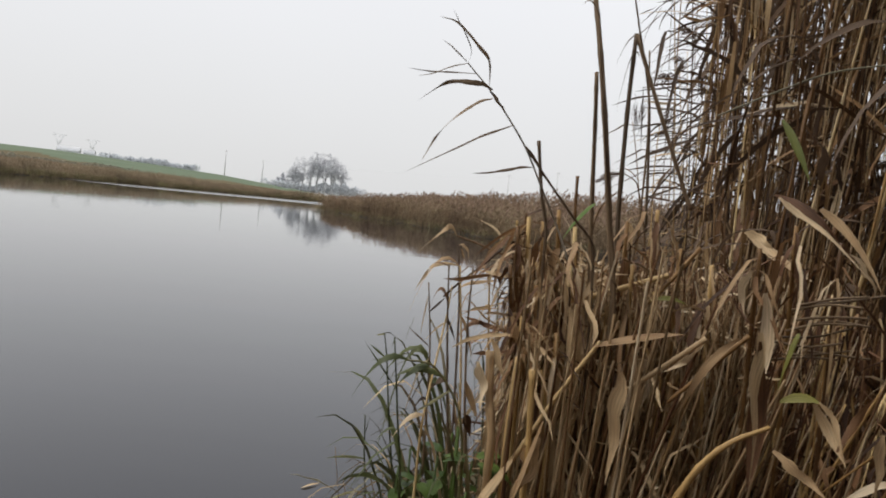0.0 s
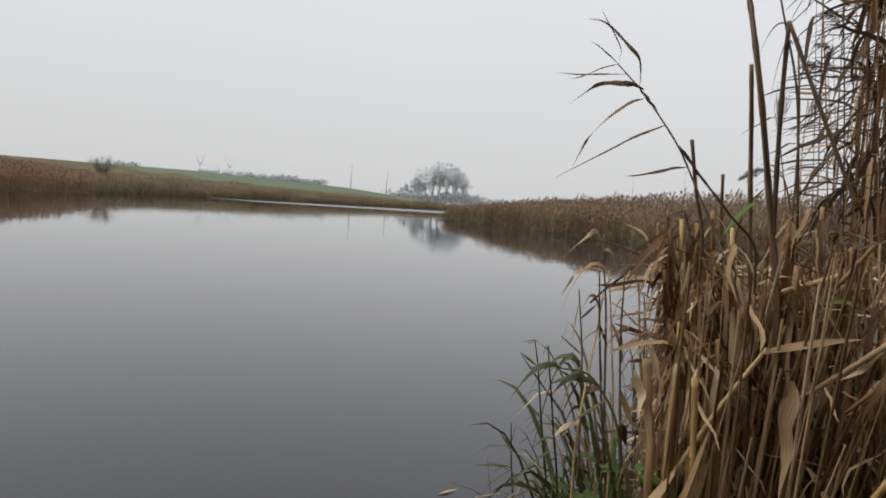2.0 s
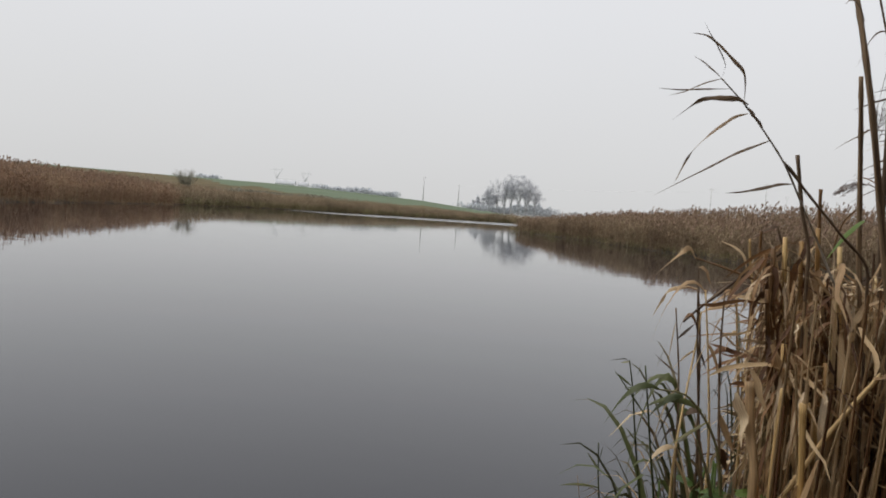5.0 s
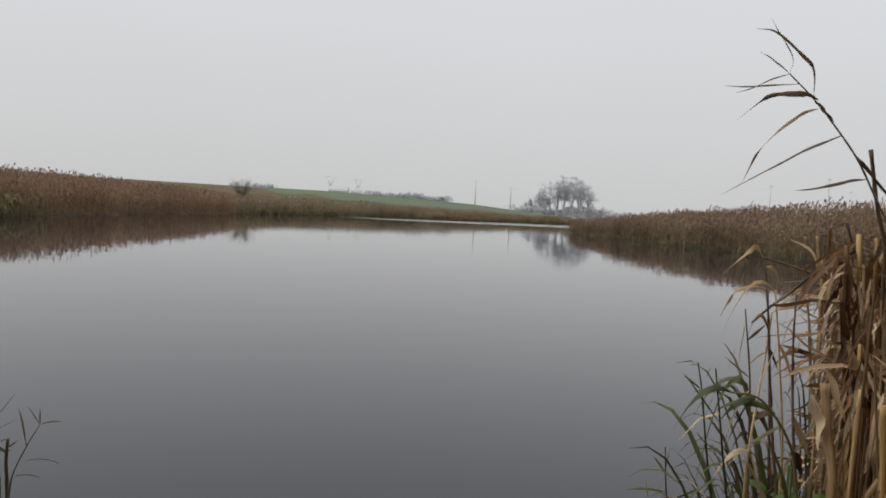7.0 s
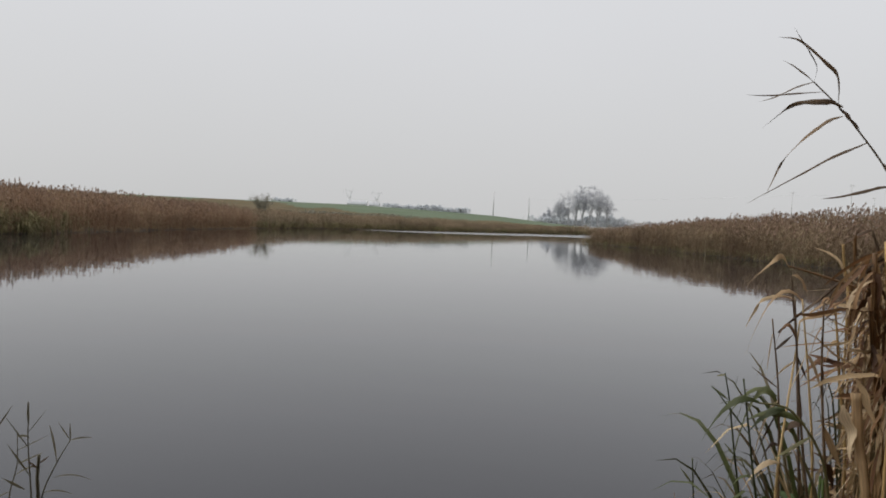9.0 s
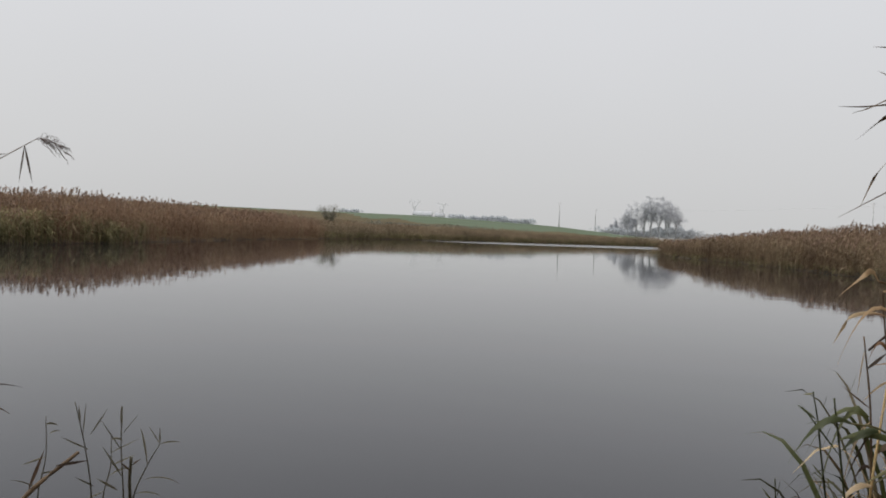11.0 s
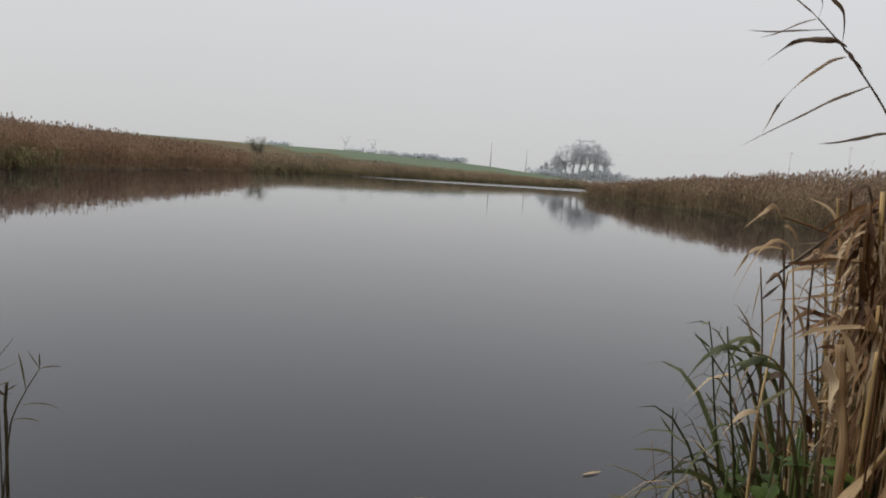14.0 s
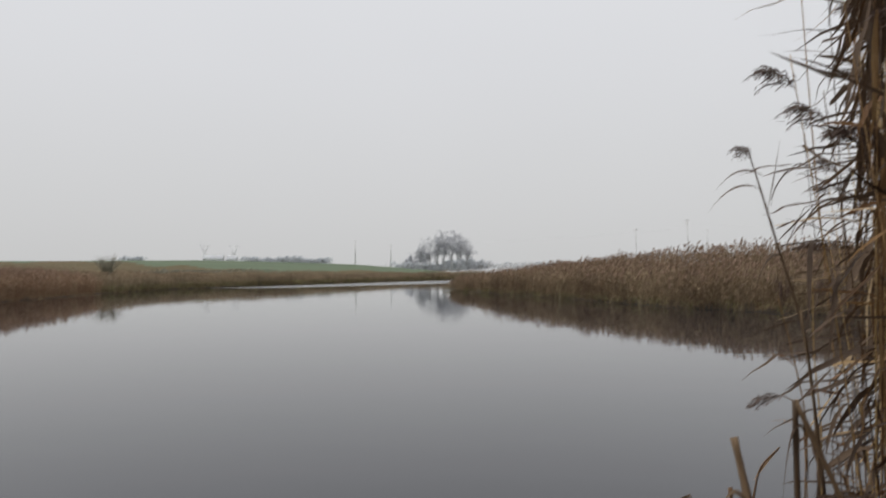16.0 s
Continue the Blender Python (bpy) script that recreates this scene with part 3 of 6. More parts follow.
def pylon(base, height, label, seed):
    """A lattice mast that narrows to a waist and spreads into two horns with a beam across."""
    p = new("pylon")
    p.location = (base[0], base[1], land(base[0], base[1]) - 0.2)
    height += base[2] - p.location.z
    hw, waist = height * 0.075, 0.58

    def at(k, sx, sy):
        w = hw * (1 - 0.72 * k)
        return Vector((sx * w, sy * w, height * waist * k))

    for sx, sy in ((-1, -1), (1, -1), (1, 1), (-1, 1)):
        leg = Buf()
        leg.tube([at(0, sx, sy), at(1, sx, sy)], [0.09, 0.07], 4)
        part("mast_leg", leg, M_HAZESTEEL, p)
    br = Buf()
    for k in range(7):
        a, c = k / 7, (k + 1) / 7
        for (x0, y0), (x1, y1) in (((-1, -1), (1, -1)), ((1, -1), (1, 1)), ((1, 1), (-1, 1)), ((-1, 1), (-1, -1))):
            br.tube([at(a, x0, y0), at(c, x1, y1)], [0.035, 0.035], 3)
            br.tube([at(a, x1, y1), at(c, x0, y0)], [0.035, 0.035], 3)
    part("bracing", br, M_HAZESTEEL, p)
    for s in (-1, 1):
        horn = Buf()
        o, tip = Vector((s * hw * 0.28, 0, height * waist)), Vector((s * height * 0.17, 0, height * 0.9))
        top = Vector((s * height * 0.15, 0, height))
        for y in (-0.35, 0.35):
            horn.tube([o + Vector((0, y, 0)), tip], [0.08, 0.06], 4)
            horn.tube([Vector((0, y, height * waist)), tip - Vector((s * 1.0, 0, 0))], [0.06, 0.05], 4)
        horn.tube([tip, top], [0.06, 0.04], 4)
        for k in range(5):
            horn.tube([o.lerp(tip, k / 5) + Vector((0, -0.3, 0)), o.lerp(tip, (k + 1) / 5) + Vector((-s * 0.7, 0.3, 0))], [0.03, 0.03], 3)
        part("horn", horn, M_HAZESTEEL, p)
    beam = Buf()
    for z in (0.88, 0.91):
        beam.tube([Vector((-height * 0.26, 0, height * 0.9)), Vector((-height * 0.1, 0, height * z)), Vector((height * 0.1, 0, height * z)), Vector((height * 0.26, 0, height * 0.9))], [0.05] * 4, 4)
    arm = part("cross_arm", beam, M_HAZESTEEL, p)
    for x in (-0.25, 0.0, 0.25):
        ins = Buf()
        ins.tube([Vector((x * height, 0, height * 0.9)), Vector((x * height, 0, height * 0.83))], [0.07, 0.07], 4)
        part("insulator", ins, M_HAZESTEEL, arm)
    return tagged(p, label, "pylon", "pylons on the ridge")


def pole(base, height, label, r=0.2):
    p = new("utility_pole")
    p.location = (base[0], base[1], land(base[0], base[1]) - 0.2)
    height += base[2] - p.location.z
    b = Buf()
    b.tube([Vector((0, 0, -0.5)), Vector((0, 0, height * 0.5)), Vector((0, 0, height))], [r, r * 0.85, r * 0.65], 7)
    part("shaft", b, M_POLE, p)
    b = Buf()
    b.tube([Vector((-0.9, 0, height - 0.5)), Vector((0.9, 0, height - 0.5))], [0.09, 0.09], 4)
    arm = part("cross_arm", b, M_POLE, p)
    for k in (-0.8, 0.0, 0.8):
        b = Buf()
        b.tube([Vector((k, 0, height - 0.45)), Vector((k, 0, height - 0.2))], [0.06, 0.05], 5)
        part("insulator", b, M_HAZESTEEL, arm)
    return tagged(p, label, "pole", "poles along the power line")


def farm_shed(base, size, turn, label):
    """A long low shed with a shallow pitched roof."""
    s = new("farm_shed")
    s.matrix_world = pose(base[0], base[1], land(base[0], base[1]), 0, 0, turn)
    lx, ly, h = size
    h += base[2] - land(base[0], base[1])
    b = Buf()
    v = [(-lx, -ly, -1), (lx, -ly, -1), (lx, ly, -1), (-lx, ly, -1), (-lx, -ly, h), (lx, -ly, h), (lx, ly, h), (-lx, ly, h), (-lx, 0, h * 1.35), (lx, 0, h * 1.35)]
    b.v = [Vector(q) for q in v]
    b.f = [(0, 1, 5, 4), (1, 2, 6, 9, 5), (2, 3, 7, 6), (3, 0, 4, 8, 7)]
    part("wall", b, M_HAZESHED, s, "grey shed wall, haze put into its pale colour")
    b = Buf()
    for sy in (-1, 1):
        o = len(b.v)
        e, g = Vector((0, sy * (ly + 0.5), h - 0.15)), Vector((0, 0, h * 1.35 + 0.2))
        for d in (0.0, 0.2):
            b.v += [e + Vector((-lx - 0.4, 0, d)), e + Vector((lx + 0.4, 0, d)), g + Vector((lx + 0.4, 0, d)), g + Vector((-lx - 0.4, 0, d))]
        b.f += [(o, o + 1, o + 2, o + 3), (o + 4, o + 5, o + 6, o + 7), (o, o + 1, o + 5, o + 4), (o + 2, o + 3, o + 7, o + 6), (o + 1, o + 2, o + 6, o + 5), (o, o + 3, o + 7, o + 4)]
    part("roof", b, M_HAZESHED, s, "grey shed roof, haze put into its pale colour")
    return tagged(s, label, "shed")


def dome(x):
    """Height of the grove's rounded outline, x metres from its middle."""
    return 1.05 * (9.0 + 13.6 * math.sqrt(max(0.0, 1 - (x / 14.6) ** 2)))


def grove_tree(base, middle, seed, label):
    """A tall leafless tree whose limbs fork low and climb into the grove's rounded, airy crown."""
    rng = random.Random(seed)
    tree = new("tree")
    tree.location = base
    cb = Buf()
    own = base[0] - middle

    def wander(a, b, n, sway):
        return [a.lerp(b, k / (n - 1)) + Vector((rng.gauss(0, sway), rng.gauss(0, sway), 0)) * (0 < k < n - 1) - Vector(((b - a).x, (b - a).y, 0)) * 0.16 * math.sin(math.pi * k / (n - 1)) for k in range(n)]

    tb = Buf()
    fork = Vector((own * 0.06 + rng.gauss(0, 0.3), rng.gauss(0, 0.3), dome(own) * rng.uniform(0.30, 0.46)))
    trunk = wander(Vector((0, 0, -0.3)), fork, 5, 0.12)
    tb.tube(trunk, [0.36, 0.32, 0.29, 0.27, 0.24], 6, False)
    part("trunk", tb, M_HAZEBARK, tree)
    for k in range(6):
        lb = Buf()
        aim = max(-13.4, min(13.4, own * 1.12 + rng.uniform(-4.6, 4.6)))
        a = trunk[-1 - (k % 2)]
        end = Vector((aim - own, rng.gauss(0, 3.5), max(a.z + 1.5, dome(aim) * rng.uniform(0.62, 0.97))))
        limb = wander(a, end, 6, 0.22)
        lb.tube(limb, [0.17, 0.15, 0.12, 0.09, 0.065, 0.04], 4, False)
        for i in range(13):
            g = limb[2 + i % 4]
            way = Vector((rng.gauss(own * 0.02, 0.8), rng.gauss(0, 0.8), rng.gauss(0.45, 0.45))).normalized()
            tip = g + way * rng.uniform(1.6, 3.9)
            tip.z = min(tip.z, dome(max(-14.5, min(14.5, tip.x + own))) * 1.01)
            bough = wander(g, tip, 4, 0.15)
            lb.tube(bough, [0.06, 0.05, 0.038, 0.02], 3, False)
            for _ in range(8):
                g2 = bough[rng.randrange(1, 4)]
                way2 = (way * 0.5 + Vector((rng.gauss(0, 0.8), rng.gauss(0, 0.8), rng.gauss(0.1, 0.55)))).normalized()
                spray = g2 + way2 * rng.uniform(0.7, 1.7)
                cb.ribbon([g2, g2.lerp(spray, 0.5), spray], (0.06, 0.05, 0.025), Vector((rng.gauss(0, 1), rng.gauss(0, 1), rng.gauss(0, 1))))
                for _ in range(4):
                    g3 = g2.lerp(spray, rng.uniform(0.2, 1.0))
                    fine = g3 + (way2 + Vector((rng.gauss(0, 0.8), rng.gauss(0, 0.8), rng.gauss(0, 0.6)))).normalized() * rng.uniform(0.4, 1.0)
                    cb.ribbon([g3, fine], (0.04, 0.025), Vector((rng.gauss(0, 1), rng.gauss(0, 1), rng.gauss(0, 1))))
        part("limb", lb, M_HAZEBARK, tree)
    part("crown", cb, M_HAZETWIG, tree, "fine leafless twigs")
    return tagged(tree, label, "tree", "bare trees in the grove")


GROVE_X, GROVE_Y = -90.6, 420.5
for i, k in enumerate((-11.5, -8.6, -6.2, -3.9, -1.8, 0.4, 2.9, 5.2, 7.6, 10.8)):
    grove_tree((GROVE_X + k, GROVE_Y + k * 0.2 + (i * 7 % 5) * 3 - 6, 1.2), GROVE_X, 20 + i, "tall bare tree in the grove, haze put into its pale grey")
SIDE_A, SIDE_B = Vector((-119.7, 428.6, 1.1)), Vector((-104.1, 432.6, 1.7))
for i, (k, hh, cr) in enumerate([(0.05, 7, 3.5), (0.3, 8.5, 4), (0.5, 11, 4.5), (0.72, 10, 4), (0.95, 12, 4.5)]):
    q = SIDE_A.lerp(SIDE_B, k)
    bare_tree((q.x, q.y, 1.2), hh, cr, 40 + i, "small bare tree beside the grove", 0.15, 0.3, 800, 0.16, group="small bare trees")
hedge("far_scrub", [(-120.8, 423.1, 2.2), (-69.5, 434.5, 3.5)], 6.5, 8500, 11, "leafless scrub under the far trees, haze put into its grey-blue")
hedge("far_scrub", [(-94.0, 511.4, 3.4), (-25.8, 619.4, 5.7), (-5.6, 699.9, 8.0)], 4.5, 5000, 12, "low scrub in the distance, haze put into its grey", size=1.3)
hedge("ridge_wood", [(-253.6, 499.3, 9.5), (-225.9, 512.4, 9.5), (-199.1, 523.4, 8.6)], 6.0, 7000, 13, "wood behind the crest of the field, haze put into its pale grey", size=1.4)
hedge("ridge_wood", [(-354.5, 508.7, 13.6), (-344.5, 515.5, 13.7)], 3.8, 1300, 14, "clump of trees on the far ridge, haze put into its colour", size=1.6)
farm_shed((-290.1, 525.2, 12.3), (7, 4, 2.4), 20, "low grey farm shed on the ridge")
farm_shed((-278.5, 531.5, 12.4), (3.5, 3, 1.8), 20, "small grey farm shed on the ridge")
pylon((-315.5, 556.9, 12.3), 16.5, "grey lattice pylon on the ridge", 1)
pylon((-295.7, 567.6, 11.8), 15.5, "grey lattice pylon on the ridge", 2)
pole((-159.6, 467.5, 8.1), 15.5, "grey pole beyond the field", 0.36)
pole((-138.1, 474.3, 6.1), 14.0, "grey pole beyond the field", 0.32)
pole((29.7, 323.9, 4.5), 17.5, "wooden pole behind the reed bed", 0.22)
pole((9.6, 325.1, 5.0), 14.0, "wooden pole behind the reed bed", 0.2)
pole((48.1, 417.5, 5.1), 17.0, "wooden pole far behind the reed bed", 0.18)
E1, E2, E3 = Vector((9.5, 325.1, 17.6)), Vector((29.6, 323.9, 20.1)), Vector((98.2, 310.0, 18.6))
for k, (a, b) in enumerate(((Vector((-138.7, 474.1, 19.6)), E1), (E1, E2), (E2, E3))):
    w = Buf()
    w.tube(arc(a, b, -1.2, 12), [0.035] * 12, 3, False)
    tagged(new("power_cable", w.mesh("power_cable", M_HAZESTEEL)), "thin sagging cable between the poles", "cable")

hedge("field_edge_scrub", [(-96.6, 145.9, 1.9), (-92.3, 156.9, 1.9), (-88.4, 168.2, 2.0), (-82.1, 176.9, 2.0)], 1.5, 2400, 15, "dark olive scrub along the lower edge of the field", M_BUSH, 4.0, 0.5)
bush = new("bush")
bush.location = (-81.7, 113.2, 2.8)
bb, bt = Buf(), Buf()
rng = random.Random(77)
for k in range(52):
    w, q, h = k * 2.4, 0.35 + 0.65 * rng.random(), rng.random()
    reach = 2.4 * q
    e = Vector((math.cos(w) * reach, math.sin(w) * reach, 0.9 + 2.1 * (1 - 0.55 * q * q) * (0.45 + 0.55 * h)))
    pts = arc(Vector((math.cos(w) * 0.25, math.sin(w) * 0.25, -0.6)), e, 0.2, 5)
    bb.tube(pts, [0.04, 0.034, 0.026, 0.018, 0.010], 4, False)
    for _k in range(22):
        q = pts[rng.randrange(1, 5)]
        d = Vector((rng.gauss(0, 1), rng.gauss(0, 1), rng.gauss(0.4, 0.8))) * 0.27
        bt.ribbon([q, q + d * 0.6, q + d * 1.2], (0.028, 0.03, 0.012), Vector((rng.gauss(0, 1), rng.gauss(0, 1), 0.3)))
tagged(part("branchwork", bb, M_BUSH, bush), kind="stuff")
tagged(part("foliage", bt, M_BUSH, bush), kind="stuff")
tagged(bush, "bare olive-grey bush on the bank's crest", "bush")


# ---- the near bank: reeds, sedge and nettles round the camera ----
def leaf(b, base, az, length, width, rise, droop, rng, fold=0.12, twist=0.8, n=8, bow=0.8, rough=0.10):
    """A reed leaf that sets out at the angle rise over the level and curls down by droop."""
    q, pts, sides = Vector(base), [], []
    az0 = az
    for i in range(n):
        s = i / (n - 1)
        pts.append(q.copy())
        sides.append(Vector((-math.sin(az), math.cos(az), 0)) * math.cos(twist * s) + Vector((0, 0, 1)) * math.sin(twist * s))
        el = rise - droop * s ** bow + rng.gauss(0, rough)
        az = az0 + 0.25 * math.sin(3 * s + length * 40) + rng.gauss(0, rough * 1.5)
        q = q + Vector((math.cos(az) * math.cos(el), math.sin(az) * math.cos(el), math.sin(el))) * (length / (n - 1))
    prof = (0.45, 0.8, 1.0, 1.0, 0.9, 0.68, 0.38, 0.04)
    b.ribbon(pts, [width * prof[min(7, int(i * 7 / (n - 1)))] * rng.uniform(0.8, 1.12) for i in range(n)], sides, fold)


def spline(ctrl, per=6):
    """A smooth line through the points that does not overshoot where they stand unevenly."""
    c = [Vector(q) for q in ctrl]
    n = len(c)
    tan = []
    for i in range(n):
        a, b = c[max(0, i - 1)], c[min(n - 1, i + 1)]
        reach = min([(c[k + 1] - c[k]).length for k in (i - 1, i) if 0 <= k < n - 1])
        tan.append((b - a).normalized() * reach)
    out = []
    for i in range(n - 1):
        for k in range(per):
            t = k / per
            u, v = t * t, t * t * t
            out.append(c[i] * (2 * v - 3 * u + 1) + tan[i] * (v - 2 * u + t) + c[i + 1] * (3 * u - 2 * v) + tan[i + 1] * (v - u))
    return out + [c[-1]]


def stem_buf(pts, r0, r1, nodes=True, sides=6):
    b = Buf()
    n = len(pts)
    rad = [r0 + (r1 - r0) * i / (n - 1) for i in range(n)]
    if nodes:
        rad = [r * (1.16 if i % 4 == 2 else 1.0) for i, r in enumerate(rad)]
    b.tube(pts, rad, sides)
    return b


def panicle_buf(at, way, size, seed, count=34, loose=False):
    """A feathery reed head: thin branchlets hanging to one side; a loose one is open and nearly upright."""
    rng = random.Random(seed)
    b = Buf()
    way = Vector(way).normalized()
    fall = (way * 0.6 + Vector((0, 0, 0.1 if loose else -0.8))).normalized()
    for k in range(count):
        s = k / count
        q = Vector(at) + way * size * 0.75 * s + Vector((0, 0, -0.40 * size * s * s))
        d = (way * 0.8 + Vector((rng.gauss(0, 0.38), rng.gauss(0, 0.38), rng.gauss(0.05, 0.3)))).normalized()
        ln = size * rng.uniform(0.28, 0.55) * (1.1 - 0.55 * s)
        pts = [q, q + d * ln * 0.4, q + d * ln * 0.65 + fall * ln * 0.22, q + d * ln * 0.75 + fall * ln * 0.6]
        w = size * (0.011 if loose else 0.022)
        b.ribbon(pts, (w * 0.25, w * 0.8, w * 1.2, w * 0.15), Vector((rng.gauss(0, 1), rng.gauss(0, 1), rng.gauss(0, 1))))
        for _k in range(4):
            a = pts[1].lerp(pts[3], rng.random())
            f = a + (fall + Vector((rng.gauss(0, 0.3), rng.gauss(0, 0.3), 0))).normalized() * ln * rng.uniform(0.12, 0.28)
            b.ribbon([a, a.lerp(f, 0.5), f], (w * 0.3, w * 0.8, w * 0.1), Vector((rng.gauss(0, 1), rng.gauss(0, 1), 0.2)))
    return b


def reed(name, label, height, seed, leaves=9, head=True, cut=False, wind=None, r0=0.0048, hang=0.35, low=0.25, group="", length=(0.24, 0.46), wide=(0.011, 0.021), bend=0.06, stem_m=None, leaf_m=None, rises=(0.5, 1.2), droops=(0.5, 1.4)):
    """A reed with its stem, leaf blades and feathery head; a broken one ends in a cut straw with its top folded down."""
    rng = random.Random(seed)
    ob = new(name)
    w = rng.uniform(0, 6.283)
    lean = Vector((math.cos(w), math.sin(w), 0)) * height * bend
    ctrl = [Vector((0, 0, -0.12)), Vector((0, 0, height * 0.4)) + lean * 0.25, Vector((0, 0, height * 0.75)) + lean * 0.6, Vector((0, 0, height)) + lean]
    pts = spline(ctrl, 7)
    part("stem", stem_buf(pts, r0, r0 * (0.85 if cut else 0.4)), stem_m or M_STEM, ob)
    if cut:
        top = pts[-1]
        f = rng.uniform(0, 6.283)
        e = top + Vector((math.cos(f) * 0.07, math.sin(f) * 0.07, -rng.uniform(0.15, 0.35)))
        if rng.random() < 0.6:
            part("folded_top", stem_buf(spline([top - Vector((0, 0, 0.01)), top + (e - top) * 0.12 + Vector((0, 0, 0.012)), e], 4), r0 * 0.75, r0 * 0.4, False), stem_m or M_STEM, ob)
    for k in range(leaves):
        g = low + (0.97 - low) * (k + rng.random() * 0.7) / leaves
        q = pts[min(len(pts) - 1, int(g * (len(pts) - 1)))]
        az = rng.uniform(0, 6.283) if wind is None or rng.random() < 0.3 else wind + rng.gauss(0, 0.6)
        b = Buf()
        dry = rng.random() < hang
        rise, droop = (rng.uniform(-0.3, 1.0), 0) if dry else (rng.uniform(*rises), rng.uniform(*droops))
        droop = droop or rise + rng.uniform(1.15, 1.55)
        leaf(b, q, az, rng.uniform(*length), rng.uniform(*wide), rise, droop, rng, 0.14, rng.uniform(-1.4, 1.4), bow=0.4 if dry else 0.8)
        part("leaf", b, leaf_m or M_LEAF, ob)
    if head:
        wa = wind if wind is not None else rng.uniform(0, 6.283)
        part("panicle", panicle_buf(pts[-2], (math.cos(wa) * 0.5, math.sin(wa) * 0.5, 0.6), rng.uniform(0.14, 0.21), seed + 500), M_PANICLE, ob, "drooping purplish-brown feathery head")
    return tagged(ob, label, "reed", group)


def place(kinds, spots, rng):
    """Sets the first of each kind in its place and copies it for the rest. A spot: x, y, z, turn, tilt x, tilt y, scale."""
    used = {}
    for k, (x, y, z, turn, tx, ty, sc) in enumerate(spots):
        i = k % len(kinds)
        m = Matrix.Translation((x, y, z)) @ Euler((tx, ty, 0)).to_matrix().to_4x4() @ pose(0, 0, 0, 0, 0, turn)
        if i in used:
            copy_thing(kinds[i], m @ Matrix.Scale(sc / used[i], 4))
        else:
            used[i] = sc
            kinds[i].matrix_basis = m @ Matrix.Scale(sc, 4)


def polar(az, r):
    return math.sin(radians(az)) * r, math.cos(radians(az)) * r


# tall dead reeds standing at the water's edge
rng = random.Random(101)
TALL = [reed("common_reed", "tall dry brown reed with drooping leaves and feathery head", 2.55 + 0.1 * (i % 4), 200 + i, 11 + i % 4, True, False, math.pi + 0.2, 0.0035, 0.3, 0.40, "tall reeds on the near bank", (0.16, 0.34), (0.010, 0.019), 0.06, None, M_LEAF if i % 4 == 0 else M_BLADE, (-0.2, 0.7), (0.3, 1.1)) for i in range(9)]
spots = []
# From spot 172 on: unseen reeds added past the view's edge as shading.
while len(spots) < 262:
    az, r = (rng.uniform(12.4, 18), rng.uniform(2.3, 3.9)) if len(spots) < 16 else (rng.uniform(13.4, 44), rng.uniform(1.5, 3.9)) if len(spots) < 172 else (rng.uniform(36, 135), rng.uniform(0.9, 2.4))
    x, y = polar(az, r)
    if x < 0.075 + 0.218 * y or az > 44 and x < 0.62:
        continue
    lean = 0.13 if r < 2.2 else 0.05
    spots.append((x, y, max(-0.1, land(x, y)), rng.uniform(-25, 25), rng.gauss(0, 0.05), rng.gauss(lean, 0.06), rng.uniform(0.82, 1.12)))
place(TALL, spots, rng)

# broken reeds and hanging straw close by
BROKEN = [reed("broken_reed", "broken straw-coloured reed with limp hanging leaves", 1.0 + 0.05 * (i % 4), 300 + i, 12, False, True, None, 0.0026, 1.0, 0.40, "broken reeds on the near bank", (0.08, 0.20), (0.003, 0.011), 0.05) for i in range(9)]
spots = []
while len(spots) < 150:
    az = 3.6 + 36 * rng.random() ** 1.5
    r = rng.uniform(1.05 + 0.25 * min(1.0, max(0.0, (az - 10) / 8)), 1.8)
    x, y = polar(az, r)
    top = rng.uniform(1.08, 1.36) if az < 13 else rng.uniform(0.98, 1.34)
    spots.append((x, y, land(x, y), rng.uniform(0, 360), -abs(rng.gauss(0, 0.06)) if az < 7 else rng.gauss(0, 0.12), abs(rng.gauss(0, 0.10)) if az < 7 else max(-0.014 * (az - 5), rng.gauss(0.08, 0.20)), (top - land(x, y)) / (1.02 + 0.05 * (len(spots) % 9 % 4))))
place(BROKEN, spots, rng)


